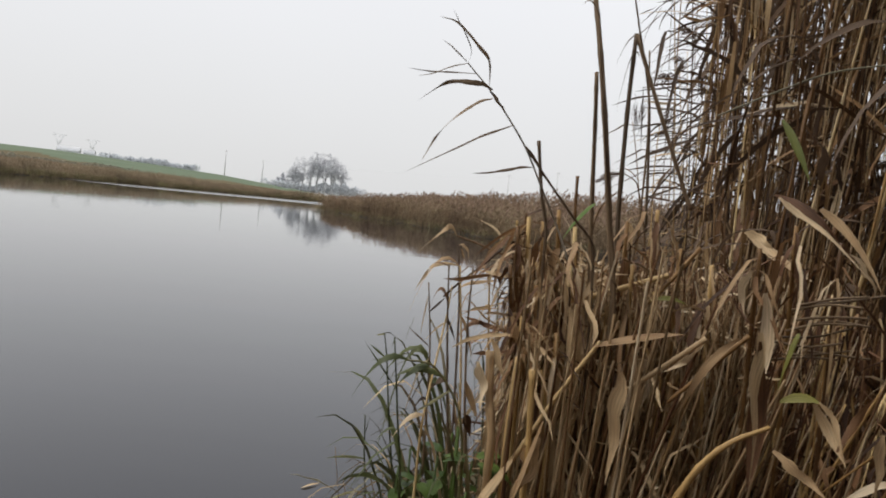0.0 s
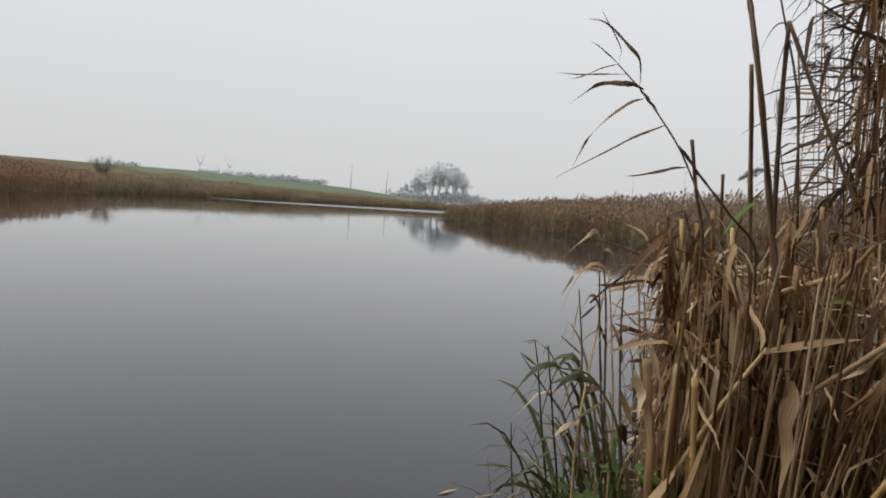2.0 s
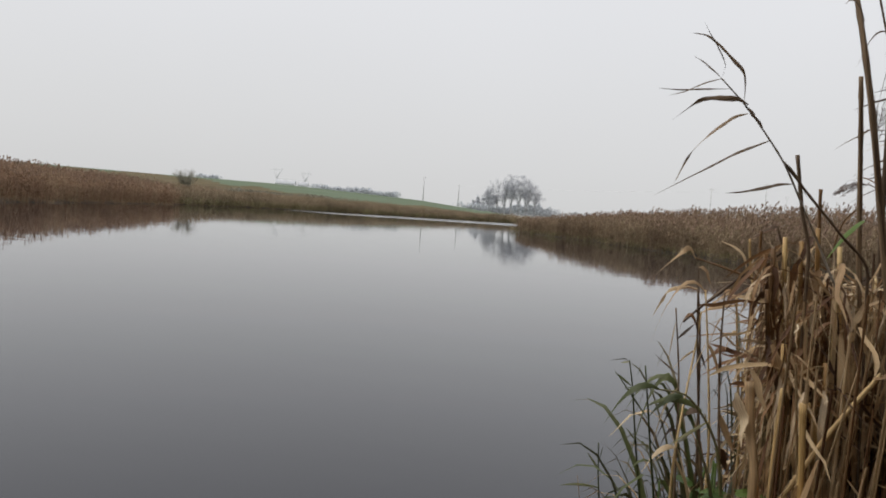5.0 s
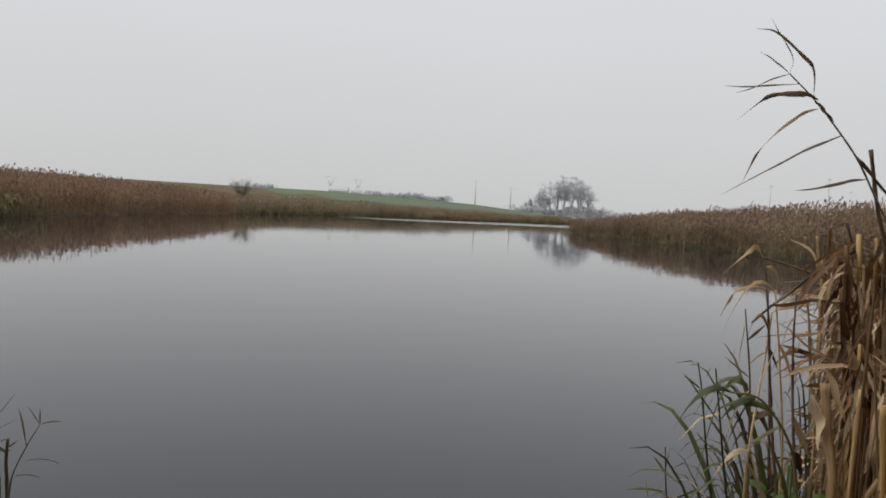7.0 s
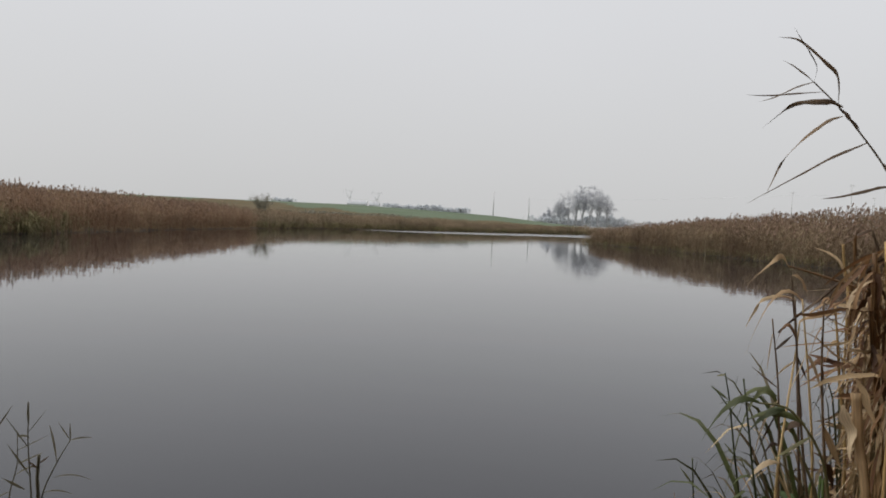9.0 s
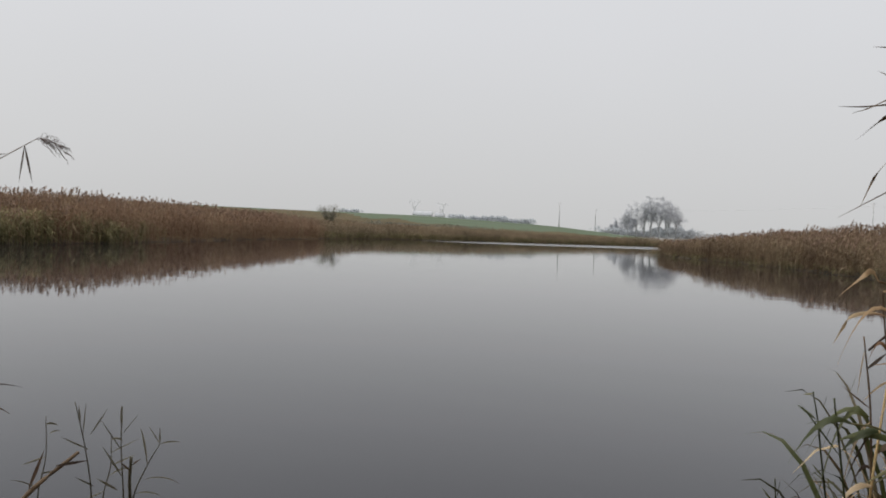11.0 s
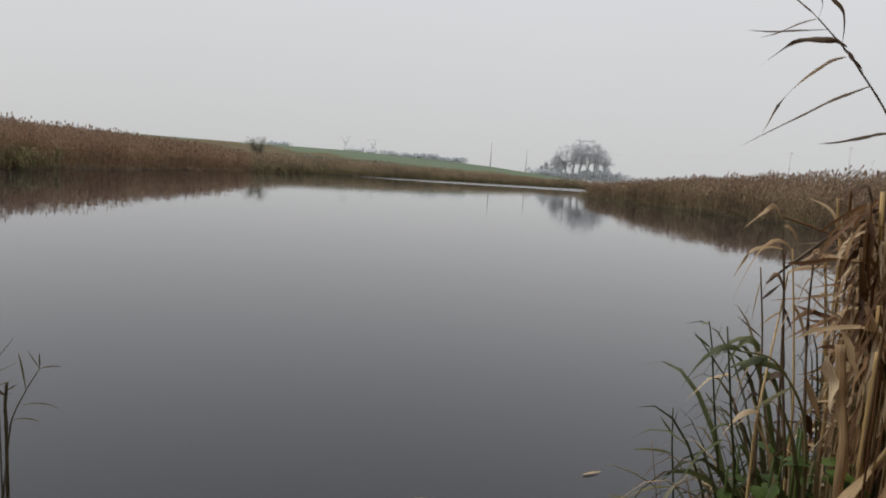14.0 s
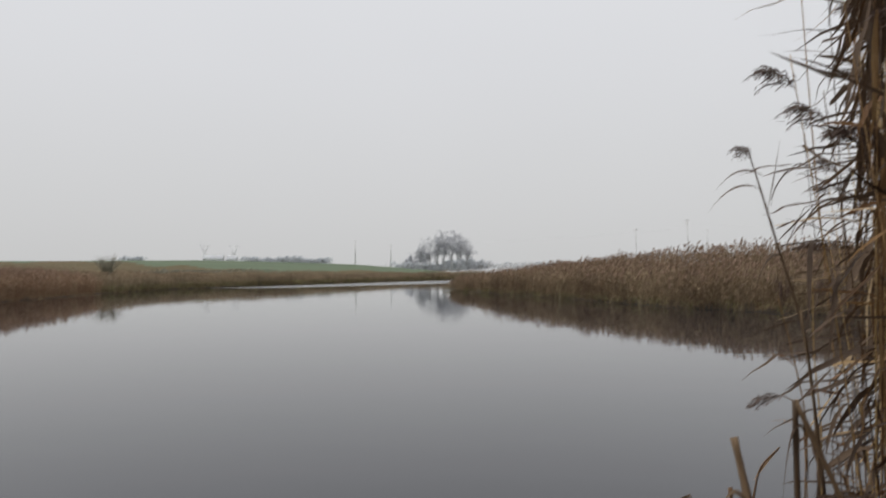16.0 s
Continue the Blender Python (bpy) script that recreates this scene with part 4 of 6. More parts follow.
def thatch(name, label, seed, stems, blades, az0, az1, r0, r1, z0, z1, lean, material=M_THATCH, blade=(0.25, 0.55), wide=(0.006, 0.017), recede=0.0, hollow=0.0):
    """A tangle of dead stems and limp blades that nobody could count. Away from the water its front recedes and its foot is hollow."""
    rng = random.Random(seed)
    b = Buf()
    for _ in range(stems):
        az = az0 + (az1 - az0) * rng.random() ** (1 + 2 * hollow)
        x, y = polar(az, rng.uniform(r0 + recede * min(1.0, max(0.0, (az - 6.0) / 9.0)), r1))
        g = max(-0.1, land(x, y))
        h = rng.uniform(z0, z1) - g
        e = Vector((x + max(rng.gauss(lean, 0.11), -0.01 * (math.degrees(math.atan2(x, y)) - az0)) * h, y + rng.gauss(0, 0.11) * h, g + h))
        r = rng.uniform(0.0010, 0.0032)
        pts = arc(Vector((x, y, g - 0.05)), e, 0, 5, Vector((rng.gauss(0, 0.02), rng.gauss(0, 0.02), 0)))
        b.tube(pts, [r, r, r * 0.9, r * 0.8, r * 0.6], 5, False)
    for _ in range(blades):
        az = az0 + (az1 - az0) * rng.random() ** (1 + 1.2 * hollow)
        away = min(1.0, max(0.0, (az - 6.0) / 9.0))
        r = r0 + recede * away + (r1 - r0 - recede * away) * rng.random() ** 0.8
        x, y = polar(az, r)
        g = max(0.0, land(x, y))
        low = 0.10 + hollow * away
        q = Vector((x, y, g + (z1 - g) * (low + (0.97 - low) * rng.random() ** 0.62)))
        leaf(b, q, rng.uniform(0, 6.283), rng.uniform(*blade), rng.uniform(*wide), rng.uniform(-1.55, -1.0) if rng.random() < 0.78 else rng.uniform(-1.1, 0.5), rng.uniform(-0.4, 0.7), rng, 0.13, rng.uniform(-1.6, 1.6), 6, rough=0.16)
    return tagged(new(name, b.mesh(name, material)), label, "reeds", kind="stuff")


# The inner tangle takes the darkened reed colour in place of deep shade.
thatch("reed_tangle", "dense tangle of dead brown reed straw and limp leaves", 61, 460, 6200, 5.2, 46, 1.08, 2.0, 0.75, 1.27, 0.10, M_SHADEREED, blade=(0.08, 0.22), wide=(0.004, 0.013), recede=0.35, hollow=0.25)
thatch("reed_tangle", "matted dead reed leaves at the top of the broken clump", 65, 150, 1900, 3.6, 15, 1.15, 1.9, 1.1, 1.34, 0.08, M_LEAFBITS, blade=(0.06, 0.17), wide=(0.002, 0.008))
thatch("reed_stand", "crowded dead reed stems and leaves behind the front stalks", 62, 900, 7600, 15.0, 52, 1.5, 4.2, 1.7, 3.2, 0.10, M_THATCH, blade=(0.12, 0.30), wide=(0.005, 0.015))
# Added out of view beside the camera, to darken the clump.
thatch("reed_stand", "unseen dead reeds added beside the camera to shade the clump", 69, 700, 6000, 44, 130, 1.0, 2.4, 1.5, 3.0, 0.06, M_SHADEREED, blade=(0.15, 0.36), wide=(0.008, 0.022))
# Added behind the camera, never in view: cuts off the low sky's light.
thatch("reed_stand", "unseen dead reeds added behind the camera to block low sky light", 71, 700, 4400, 128, 250, 1.2, 3.0, 2.2, 3.4, 0.02, M_SHADEREED, blade=(0.3, 0.6), wide=(0.02, 0.05))
thatch("reed_stand", "broad dry leaves hanging in the tall reeds", 72, 18, 620, 14.8, 26, 1.8, 3.2, 1.9, 3.25, 0.03, M_BLADE, blade=(0.14, 0.36), wide=(0.009, 0.022), hollow=0.55)
thatch("reed_stand", "thin dead reeds in the shallows", 63, 12, 40, 11, 15, 2.6, 4.2, 0.8, 1.35, 0.05, blade=(0.2, 0.35))
thatch("reed_tangle", "fine broken straw and torn leaf strips over the clump", 66, 180, 2300, 3.5, 18, 1.02, 1.45, 0.8, 1.33, 0.08, M_LEAFBITS, blade=(0.05, 0.19), wide=(0.002, 0.010), recede=0.22, hollow=0.66)
thatch("reed_tangle", "pale torn leaves crowning the broken clump", 67, 130, 2600, 3.6, 18, 1.06, 1.5, 1.10, 1.34, 0.07, M_PALE, blade=(0.05, 0.15), wide=(0.0018, 0.007), hollow=0.45)
thatch("reed_tangle", "bleached straw and leaves at the front of the broken clump", 68, 80, 420, 3.3, 16, 1.03, 1.2, 0.85, 1.25, 0.08, M_PALE, blade=(0.06, 0.17), wide=(0.003, 0.012), hollow=0.45)
thatch("reed_tangle", "bright broken straw at the water side of the clump", 73, 90, 620, 3.6, 9.5, 1.0, 1.16, 0.95, 1.345, 0.06, M_TAN, blade=(0.05, 0.14), wide=(0.0025, 0.009), hollow=0.2)
thatch("reed_tangle", "fine torn fibres and thin straw through the clump", 70, 260, 2300, 3.3, 18, 1.0, 1.4, 0.85, 1.36, 0.10, M_LEAFBITS, blade=(0.04, 0.13), wide=(0.0012, 0.0042), recede=0.22, hollow=0.70)
thatch("straw_litter", "flattened pale straw lying on the bank", 64, 0, 900, -20, 60, 0.5, 1.7, 0.3, 0.35, 0.0, blade=(0.2, 0.5))


# ---- single plants that stand out ----
def bent_leaf(line, width, face=(0.2, 0.75, 0.6), curl=0.6, fold=0.14):
    """A crumpled blade that follows a bent line, widest below its middle and drawn out to a point."""
    line = [Vector(q) for q in line]
    b, pts = Buf(), spline(line, 5)
    n = len(pts) - 1
    prof = [(0.30 + 2.6 * k / n) if k / n < 0.27 else 1.0 if k / n < 0.45 else max(0.03, (1 - (k / n - 0.45) / 0.55) ** 0.8) for k in range(n + 1)]
    f, side = Vector(face), Vector((face[1], -face[0], 0.3))
    turn = line[0].x * 90 + width * 700
    prof = [w * (1 + 0.13 * math.sin(turn + 19 * k / n) + 0.08 * math.sin(turn * 2 + 43 * k / n)) for k, w in enumerate(prof)]
    pts = [q + Vector((math.sin(turn + 9 * k / n), math.cos(turn + 7 * k / n), 0)) * width * 0.22 * math.sin(math.pi * k / n) for k, q in enumerate(pts)]
    b.ribbon(pts, [width * w for w in prof], [f * math.cos(curl * k / n) + side * math.sin(curl * k / n) for k in range(n + 1)], fold)
    return b


SLIM = {"shoots in the shallows": 0.72}


def stalk(name, ctrl, r0, r1, label, blades=(), head=None, stem_m=None, leaf_m=None, group="", per=6, bends=()):
    """One plant along a line of points. blades: start, end, rise of the bow, width, and a material if it differs; bends: leaves along a line of points, and their width."""
    o = Vector(ctrl[0])
    r0, r1 = r0 * SLIM.get(group, 1.0), r1 * SLIM.get(group, 1.0)
    ob = new(name)
    ob.location = o
    part("stem", stem_buf([q - o for q in spline(ctrl, per)], r0, r1), stem_m or M_STEM, ob)
    for s, e, sag, w, *mat in blades:
        s, e, w = Vector(s) - o, Vector(e) - o, w * SLIM.get(group, 1.0)
        b = Buf()
        b.ribbon(arc(s, e, sag, 9), [w * k for k in (0.3, 0.62, 0.9, 1.0, 1.0, 0.85, 0.6, 0.33, 0.03)], Vector((0.2, 0.75, 0.6)), 0.13)
        part("leaf", b, mat[0] if mat else (leaf_m or M_LEAF), ob)
    for line, w, *mat in bends:
        part("leaf", bent_leaf([Vector(q) - o for q in line], w), mat[0] if mat else (leaf_m or M_LEAF), ob)
    if head:
        at, way, size, seed = head
        part("panicle", panicle_buf(Vector(at) - o, way, size, seed, 22 if way[2] > 0.45 and abs(way[0]) < 0.15 else 34, abs(way[0]) < 0.15), M_PANICLE, ob, "feathery head")
    return tagged(ob, label, "reed", group)


stalk("arching_reed", [(0.399, 1.290, 0.669), (0.330, 1.240, 0.950), (0.213, 1.150, 1.190), (0.129, 1.071, 1.308), (0.103, 1.063, 1.360), (0.073, 1.024, 1.410), (0.046, 0.993, 1.455), (0.014, 0.964, 1.494), (-0.006, 0.940, 1.514), (-0.035, 0.909, 1.538)], 0.0019, 0.0007,
      "slender grey-brown reed arching out over the water", stem_m=M_GREYSTEM, leaf_m=M_SHEATH, bends=[
          ([(-0.035, 0.909, 1.538), (-0.033, 0.906, 1.553), (-0.041, 0.902, 1.570), (-0.051, 0.898, 1.584), (-0.058, 0.895, 1.596)], 0.0021),
          ([(-0.008, 0.936, 1.518), (-0.009, 0.929, 1.533), (-0.013, 0.922, 1.548), (-0.021, 0.916, 1.557), (-0.036, 0.908, 1.571), (-0.054, 0.901, 1.583), (-0.072, 0.891, 1.584)], 0.0062),
          ([(-0.035, 0.909, 1.538), (-0.045, 0.903, 1.546), (-0.055, 0.897, 1.553), (-0.067, 0.891, 1.559)], 0.0026),
          ([(-0.035, 0.909, 1.538), (-0.050, 0.901, 1.532), (-0.071, 0.894, 1.521), (-0.089, 0.885, 1.514)], 0.0026),
          ([(-0.025, 0.921, 1.529), (-0.053, 0.910, 1.526), (-0.078, 0.899, 1.523), (-0.102, 0.886, 1.522)], 0.0027),
          ([(-0.003, 0.940, 1.515), (-0.015, 0.924, 1.518), (-0.026, 0.909, 1.516), (-0.047, 0.893, 1.513), (-0.061, 0.879, 1.506), (-0.084, 0.850, 1.481)], 0.0068),
          ([(-0.007, 0.940, 1.514), (0.000, 0.941, 1.507), (0.008, 0.942, 1.499), (0.015, 0.944, 1.490)], 0.0064),
          ([(-0.002, 0.949, 1.506), (-0.017, 0.938, 1.500), (-0.032, 0.927, 1.487), (-0.048, 0.917, 1.469), (-0.064, 0.906, 1.448), (-0.076, 0.883, 1.417)], 0.0056),
          ([(0.027, 0.978, 1.480), (0.008, 0.967, 1.470), (-0.016, 0.957, 1.457), (-0.045, 0.945, 1.439), (-0.097, 0.919, 1.405)], 0.0046),
          ([(0.060, 1.005, 1.432), (0.043, 0.998, 1.430), (0.024, 0.991, 1.424), (0.003, 0.984, 1.418), (-0.018, 0.976, 1.415)], 0.0050)])
stalk("reed_stub", [(0.10, 1.03, 0.25), (0.087, 1.026, 1.344), (0.075, 1.027, 1.402), (0.064, 1.028, 1.469)], 0.0019, 0.0023, "broken dark reed stub with a cut end", stem_m=M_SHEATH)
stalk("bent_reed", [(0.2, 1.04, 0.3), (0.150, 1.010, 1.330), (0.113, 0.996, 1.377), (0.079, 0.998, 1.417), (0.046, 0.997, 1.457)], 0.0017, 0.0014, "thin dry reed leaning over the broken straw", stem_m=M_SHEATH, leaf_m=M_BLADE, blades=[((0.046, 0.997, 1.457), (0.075, 0.998, 1.417), 0.004, 0.007)])
stalk("reed_stub", [(0.24, 1.80, 0.1), (0.216, 1.787, 1.322), (0.211, 1.788, 1.413), (0.208, 1.788, 1.475)], 0.0030, 0.0036, "cut reed stub with a ragged end")
stalk("tall_reed", [(0.20, 1.07, 0.25), (0.192, 1.063, 1.245), (0.175, 1.066, 1.368), (0.151, 1.069, 1.520), (0.134, 1.092, 1.631), (0.122, 1.113, 1.704)], 0.0046, 0.0034, "tall brown reed wrapped in dry leaf sheaths", stem_m=M_SHEATH, leaf_m=M_SHEATH, blades=[
    ((0.165, 1.062, 1.421), (0.127, 1.068, 1.655), 0.002, 0.010), ((0.178, 1.060, 1.353), (0.149, 1.065, 1.527), 0.0, 0.009), ((0.131, 1.067, 1.640), (0.104, 1.055, 1.658), 0.015, 0.006)])
stalk("tall_reed", [(0.17, 1.10, 0.25), (0.163, 1.088, 1.238), (0.153, 1.089, 1.365), (0.143, 1.091, 1.506), (0.137, 1.092, 1.578)], 0.0034, 0.0028, "tall brown reed standing in the broken straw", stem_m=M_SHEATH, leaf_m=M_SHEATH, blades=[((0.152, 1.085, 1.381), (0.136, 1.087, 1.575), 0.0, 0.009)])
stalk("snapped_reed", [(0.22, 1.36, 0.2), (0.245, 1.358, 1.212), (0.236, 1.360, 1.389), (0.231, 1.361, 1.566), (0.231, 1.361, 1.702)], 0.0045, 0.0036, "tall snapped reed with its top folded over", stem_m=M_SHEATH, leaf_m=M_BLADE, blades=[
    ((0.240, 1.359, 1.664), (0.212, 1.364, 1.560), 0.045, 0.010), ((0.253, 1.357, 1.614), (0.260, 1.355, 1.505), 0.0, 0.014), ((0.230, 1.361, 1.694), (0.279, 1.352, 1.750), 0.0, 0.006)])
stalk("snapped_reed", [(0.231, 1.361, 1.702), (0.281, 1.351, 1.579), (0.332, 1.340, 1.456), (0.352, 1.335, 1.410)], 0.0034, 0.0034, "folded reed top hanging down to the straw", stem_m=M_SHEATH)
stalk("common_reed", [(0.30, 1.9, 0.1), (0.372, 1.863, 1.336), (0.371, 1.863, 1.579), (0.352, 1.867, 1.791)], 0.0034, 0.0018, "slim brown reed beside the snapped one", stem_m=M_SHEATH, leaf_m=M_BLADE, blades=[((0.359, 1.866, 1.732), (0.434, 1.850, 1.793), 0.008, 0.007)])
stalk("common_reed", [(0.52, 2.95, 0.0), (0.595, 2.941, 1.341), (0.562, 2.947, 1.594), (0.525, 2.954, 1.772)], 0.003, 0.0014, "slender reed with a pale feathery head", [((0.571, 2.945, 1.552), (0.485, 2.961, 1.587), 0.02, 0.008)], ((0.534, 2.952, 1.698), (0.05, 0, 0.5), 0.20, 31))
stalk("common_reed", [(0.62, 2.95, 0.0), (0.635, 2.932, 1.346), (0.622, 2.935, 1.600), (0.624, 2.935, 1.832)], 0.003, 0.0014, "slender reed with a pale feathery head", [((0.623, 2.935, 1.557), (0.736, 2.908, 1.505), 0.03, 0.008)], ((0.624, 2.934, 1.706), (0.1, 0, 0.5), 0.20, 32))

# limp leaves and straws that reach out over the water from the clump's side
stalk("straw", [(0.130, 1.300, 1.270), (0.068, 1.306, 1.293), (0.003, 1.313, 1.313), (-0.039, 1.315, 1.324)], 0.0022, 0.0014, "thin pale straw reaching out over the water", bends=[
    ([(-0.039, 1.310, 1.324), (-0.048, 1.305, 1.339), (-0.063, 1.290, 1.330), (-0.080, 1.287, 1.311), (-0.101, 1.283, 1.287)], 0.0085, M_TAN),
    ([(0.041, 1.309, 1.302), (0.036, 1.311, 1.331), (0.017, 1.313, 1.347), (-0.003, 1.314, 1.355)], 0.006, M_TAN)])
stalk("reed_shoot", [(0.01, 1.27, 0.20), (-0.008, 1.275, 0.95), (-0.021, 1.304, 1.196), (-0.030, 1.312, 1.274), (-0.033, 1.314, 1.309)], 0.0024, 0.0010, "thin dark shoot with a hooked pale leaf", stem_m=M_BLADE, bends=[
    ([(-0.033, 1.314, 1.309), (-0.026, 1.314, 1.310), (-0.019, 1.313, 1.303), (-0.014, 1.312, 1.287)], 0.0065, M_TAN),
    ([(-0.030, 1.312, 1.274), (-0.052, 1.300, 1.276), (-0.074, 1.287, 1.268), (-0.086, 1.273, 1.251), (-0.096, 1.258, 1.228)], 0.0065, M_TAN)])
stalk("straw", [(-0.049, 1.277, 1.222), (-0.025, 1.279, 1.248), (0.000, 1.280, 1.271), (0.040, 1.280, 1.312)], 0.0016, 0.0022, "thin dark straw leaning on the clump's side", stem_m=M_BLADE, bends=[
    ([(0.036, 1.277, 1.258), (0.005, 1.268, 1.253), (-0.019, 1.259, 1.244), (-0.034, 1.247, 1.224)], 0.007, M_TAN)])
stalk("snapped_reed", [(0.24, 2.0, 0.1), (0.206, 2.008, 1.179), (0.186, 2.018, 1.297), (0.156, 2.023, 1.394)], 0.0036, 0.0030, "snapped reed in the shallows with its top folded over", stem_m=M_SHEATH, bends=[
    ([(0.156, 2.018, 1.394), (0.140, 2.005, 1.388), (0.121, 2.000, 1.377), (0.092, 1.999, 1.357)], 0.009, M_BLADE)])

# straw lying across the front of the clump
stalk("straw", [(0.152, 1.110, 1.258), (0.211, 1.100, 1.283), (0.268, 1.088, 1.308)], 0.0038, 0.0036, "pale broken straw lying across the reeds", stem_m=M_GOLD)
stalk("straw", [(0.163, 0.961, 1.223), (0.118, 0.968, 1.147), (0.070, 0.958, 1.062), (0.024, 0.950, 0.994)], 0.0026, 0.0032, "long golden straw slanting across the clump", [((0.155, 0.958, 1.217), (0.263, 0.955, 1.245), 0.003, 0.013), ((0.070, 0.953, 1.064), (0.015, 0.930, 0.983), 0.0, 0.022)], stem_m=M_GOLD)
stalk("straw", [(0.312, 1.107, 1.350), (0.257, 1.090, 1.281), (0.200, 1.082, 1.219)], 0.0030, 0.0032, "thin golden straw leaning in the clump")
stalk("straw", [(0.040, 1.02, 0.28), (0.042, 0.957, 1.077), (0.034, 0.973, 1.137), (0.030, 0.985, 1.192)], 0.0052, 0.0056, "thick cut reed stalk at the clump's edge", stem_m=M_TAN)
stalk("straw", [(0.065, 0.96, 0.28), (0.060, 0.958, 1.072), (0.061, 0.958, 1.130), (0.064, 0.958, 1.193)], 0.0028, 0.0030, "pale cut straw standing in the clump", stem_m=M_GOLD)
stalk("straw", [(0.09, 1.0, 0.28), (0.115, 0.993, 1.083), (0.107, 0.994, 1.141), (0.096, 0.995, 1.173)], 0.0030, 0.0034, "pale cut straw standing in the clump", stem_m=M_GOLD)
stalk("straw", [(0.08, 0.92, 0.28), (0.085, 0.916, 1.040), (0.084, 0.916, 1.115), (0.080, 0.917, 1.187)], 0.0034, 0.0036, "pale cut straw standing in the clump", [((0.099, 0.910, 1.129), (0.069, 0.897, 1.021), 0.0, 0.026)], stem_m=M_GOLD)
stalk("straw", [(0.251, 0.885, 1.052), (0.275, 0.878, 1.104), (0.306, 0.878, 1.137), (0.350, 0.883, 1.159)], 0.0050, 0.0026, "curved pale straw at the foot of the clump")
stalk("straw", [(0.408, 1.444, 1.589), (0.478, 1.369, 1.626), (0.537, 1.293, 1.652), (0.606, 1.206, 1.658)], 0.0019, 0.0015, "thin olive straw slanting through the tall reeds", stem_m=M_OLIVE)
LOOSE = [
    ((0.210, 1.049, 1.165), (0.208, 1.039, 1.014), 0.019), ((0.230, 1.076, 1.216), (0.263, 1.068, 1.094), 0.015), ((0.334, 0.900, 1.253), (0.336, 0.889, 1.081), 0.022),
    ((0.430, 1.174, 1.440), (0.506, 1.088, 1.364), 0.020), ((0.414, 1.233, 1.382), (0.472, 1.103, 1.319), 0.018), ((0.469, 1.105, 1.422), (0.525, 1.023, 1.318), 0.018),
    ((0.441, 1.590, 1.517), (0.517, 1.567, 1.526), 0.016), ((0.364, 0.985, 1.304), (0.354, 0.935, 1.191), 0.022), ((0.290, 0.957, 1.243), (0.244, 0.970, 1.192), 0.008),
    ]
LOOSE += [
    ((0.320, 0.926, 1.251), (0.258, 0.925, 1.151), 0.010), ((0.388, 0.867, 1.195), (0.415, 0.832, 1.137), 0.012), 
    ((0.080, 1.077, 1.334), (0.055, 1.079, 1.243), 0.012), ((0.096, 1.046, 1.236), (0.130, 1.022, 1.183), 0.018), ((0.052, 1.049, 1.223), (0.091, 1.026, 1.170), 0.018),
    ((0.055, 1.099, 1.350), (0.052, 1.099, 1.273), 0.010), ((0.116, 1.114, 1.328), (0.101, 1.095, 1.230), 0.016), ((0.132, 1.042, 1.256), (0.167, 1.067, 1.312), 0.010),
    ((0.401, 0.828, 1.154), (0.445, 0.840, 1.218), 0.009)]
for k, (s, e, w) in enumerate(LOOSE):
    b, s, e = Buf(), Vector(s), Vector(e)
    b.ribbon(arc(Vector((0, 0, 0)), e - s, 0.012 if k % 2 else -0.006, 9, Vector((0.008, 0.01, 0)) * (1 if k % 3 else -1)), [w * q for q in (0.3, 0.65, 0.92, 1.0, 1.0, 0.88, 0.62, 0.33, 0.03)],
             [Vector((1, 0.3 + 0.6 * math.sin(i * 0.5 + k), 0.3)) for i in range(9)], 0.13)
    ob = new("reed_leaf", b.mesh("reed_leaf", M_LEAF))
    ob.location = s
    tagged(ob, "limp pale dead reed leaf caught in the clump", "leaf", "loose reed leaves")
BROAD = [
    ([(0.096, 0.919, 1.106), (0.090, 0.913, 1.083), (0.082, 0.907, 1.060), (0.068, 0.897, 1.031)], 0.022), ([(0.191, 0.955, 1.189), (0.192, 0.950, 1.162), (0.188, 0.939, 1.115), (0.182, 0.923, 1.058)], 0.019),
    ([(0.199, 0.971, 1.229), (0.208, 0.965, 1.203), (0.216, 0.955, 1.163), (0.206, 0.946, 1.115)], 0.011), ([(0.335, 0.905, 1.263), (0.335, 0.899, 1.224), (0.334, 0.887, 1.161), (0.331, 0.869, 1.088)], 0.019),
    ([(0.328, 0.811, 1.152), (0.344, 0.801, 1.141), (0.359, 0.791, 1.129), (0.377, 0.778, 1.115)], 0.011), ([(0.379, 0.834, 1.204), (0.389, 0.827, 1.193), (0.397, 0.819, 1.172), (0.402, 0.809, 1.142)], 0.006),
    ([(0.428, 0.795, 1.186), (0.425, 0.788, 1.153), (0.421, 0.780, 1.120)], 0.013), ([(0.365, 0.983, 1.425), (0.393, 0.973, 1.403), (0.430, 0.958, 1.376), (0.468, 0.939, 1.334)], 0.015),
    ([(0.343, 1.024, 1.377), (0.359, 1.019, 1.373), (0.377, 1.012, 1.360)], 0.014), ([(0.336, 0.963, 1.331), (0.330, 0.964, 1.316), (0.328, 0.963, 1.295), (0.334, 0.960, 1.275)], 0.011),
    ([(0.030, 0.987, 1.207), (0.043, 0.982, 1.180), (0.053, 0.974, 1.147)], 0.009), ([(0.053, 1.011, 1.236), (0.065, 1.006, 1.208), (0.078, 0.999, 1.174)], 0.011), ([(0.015, 0.972, 1.179), (0.023, 0.967, 1.152), (0.025, 0.958, 1.118)], 0.013)]
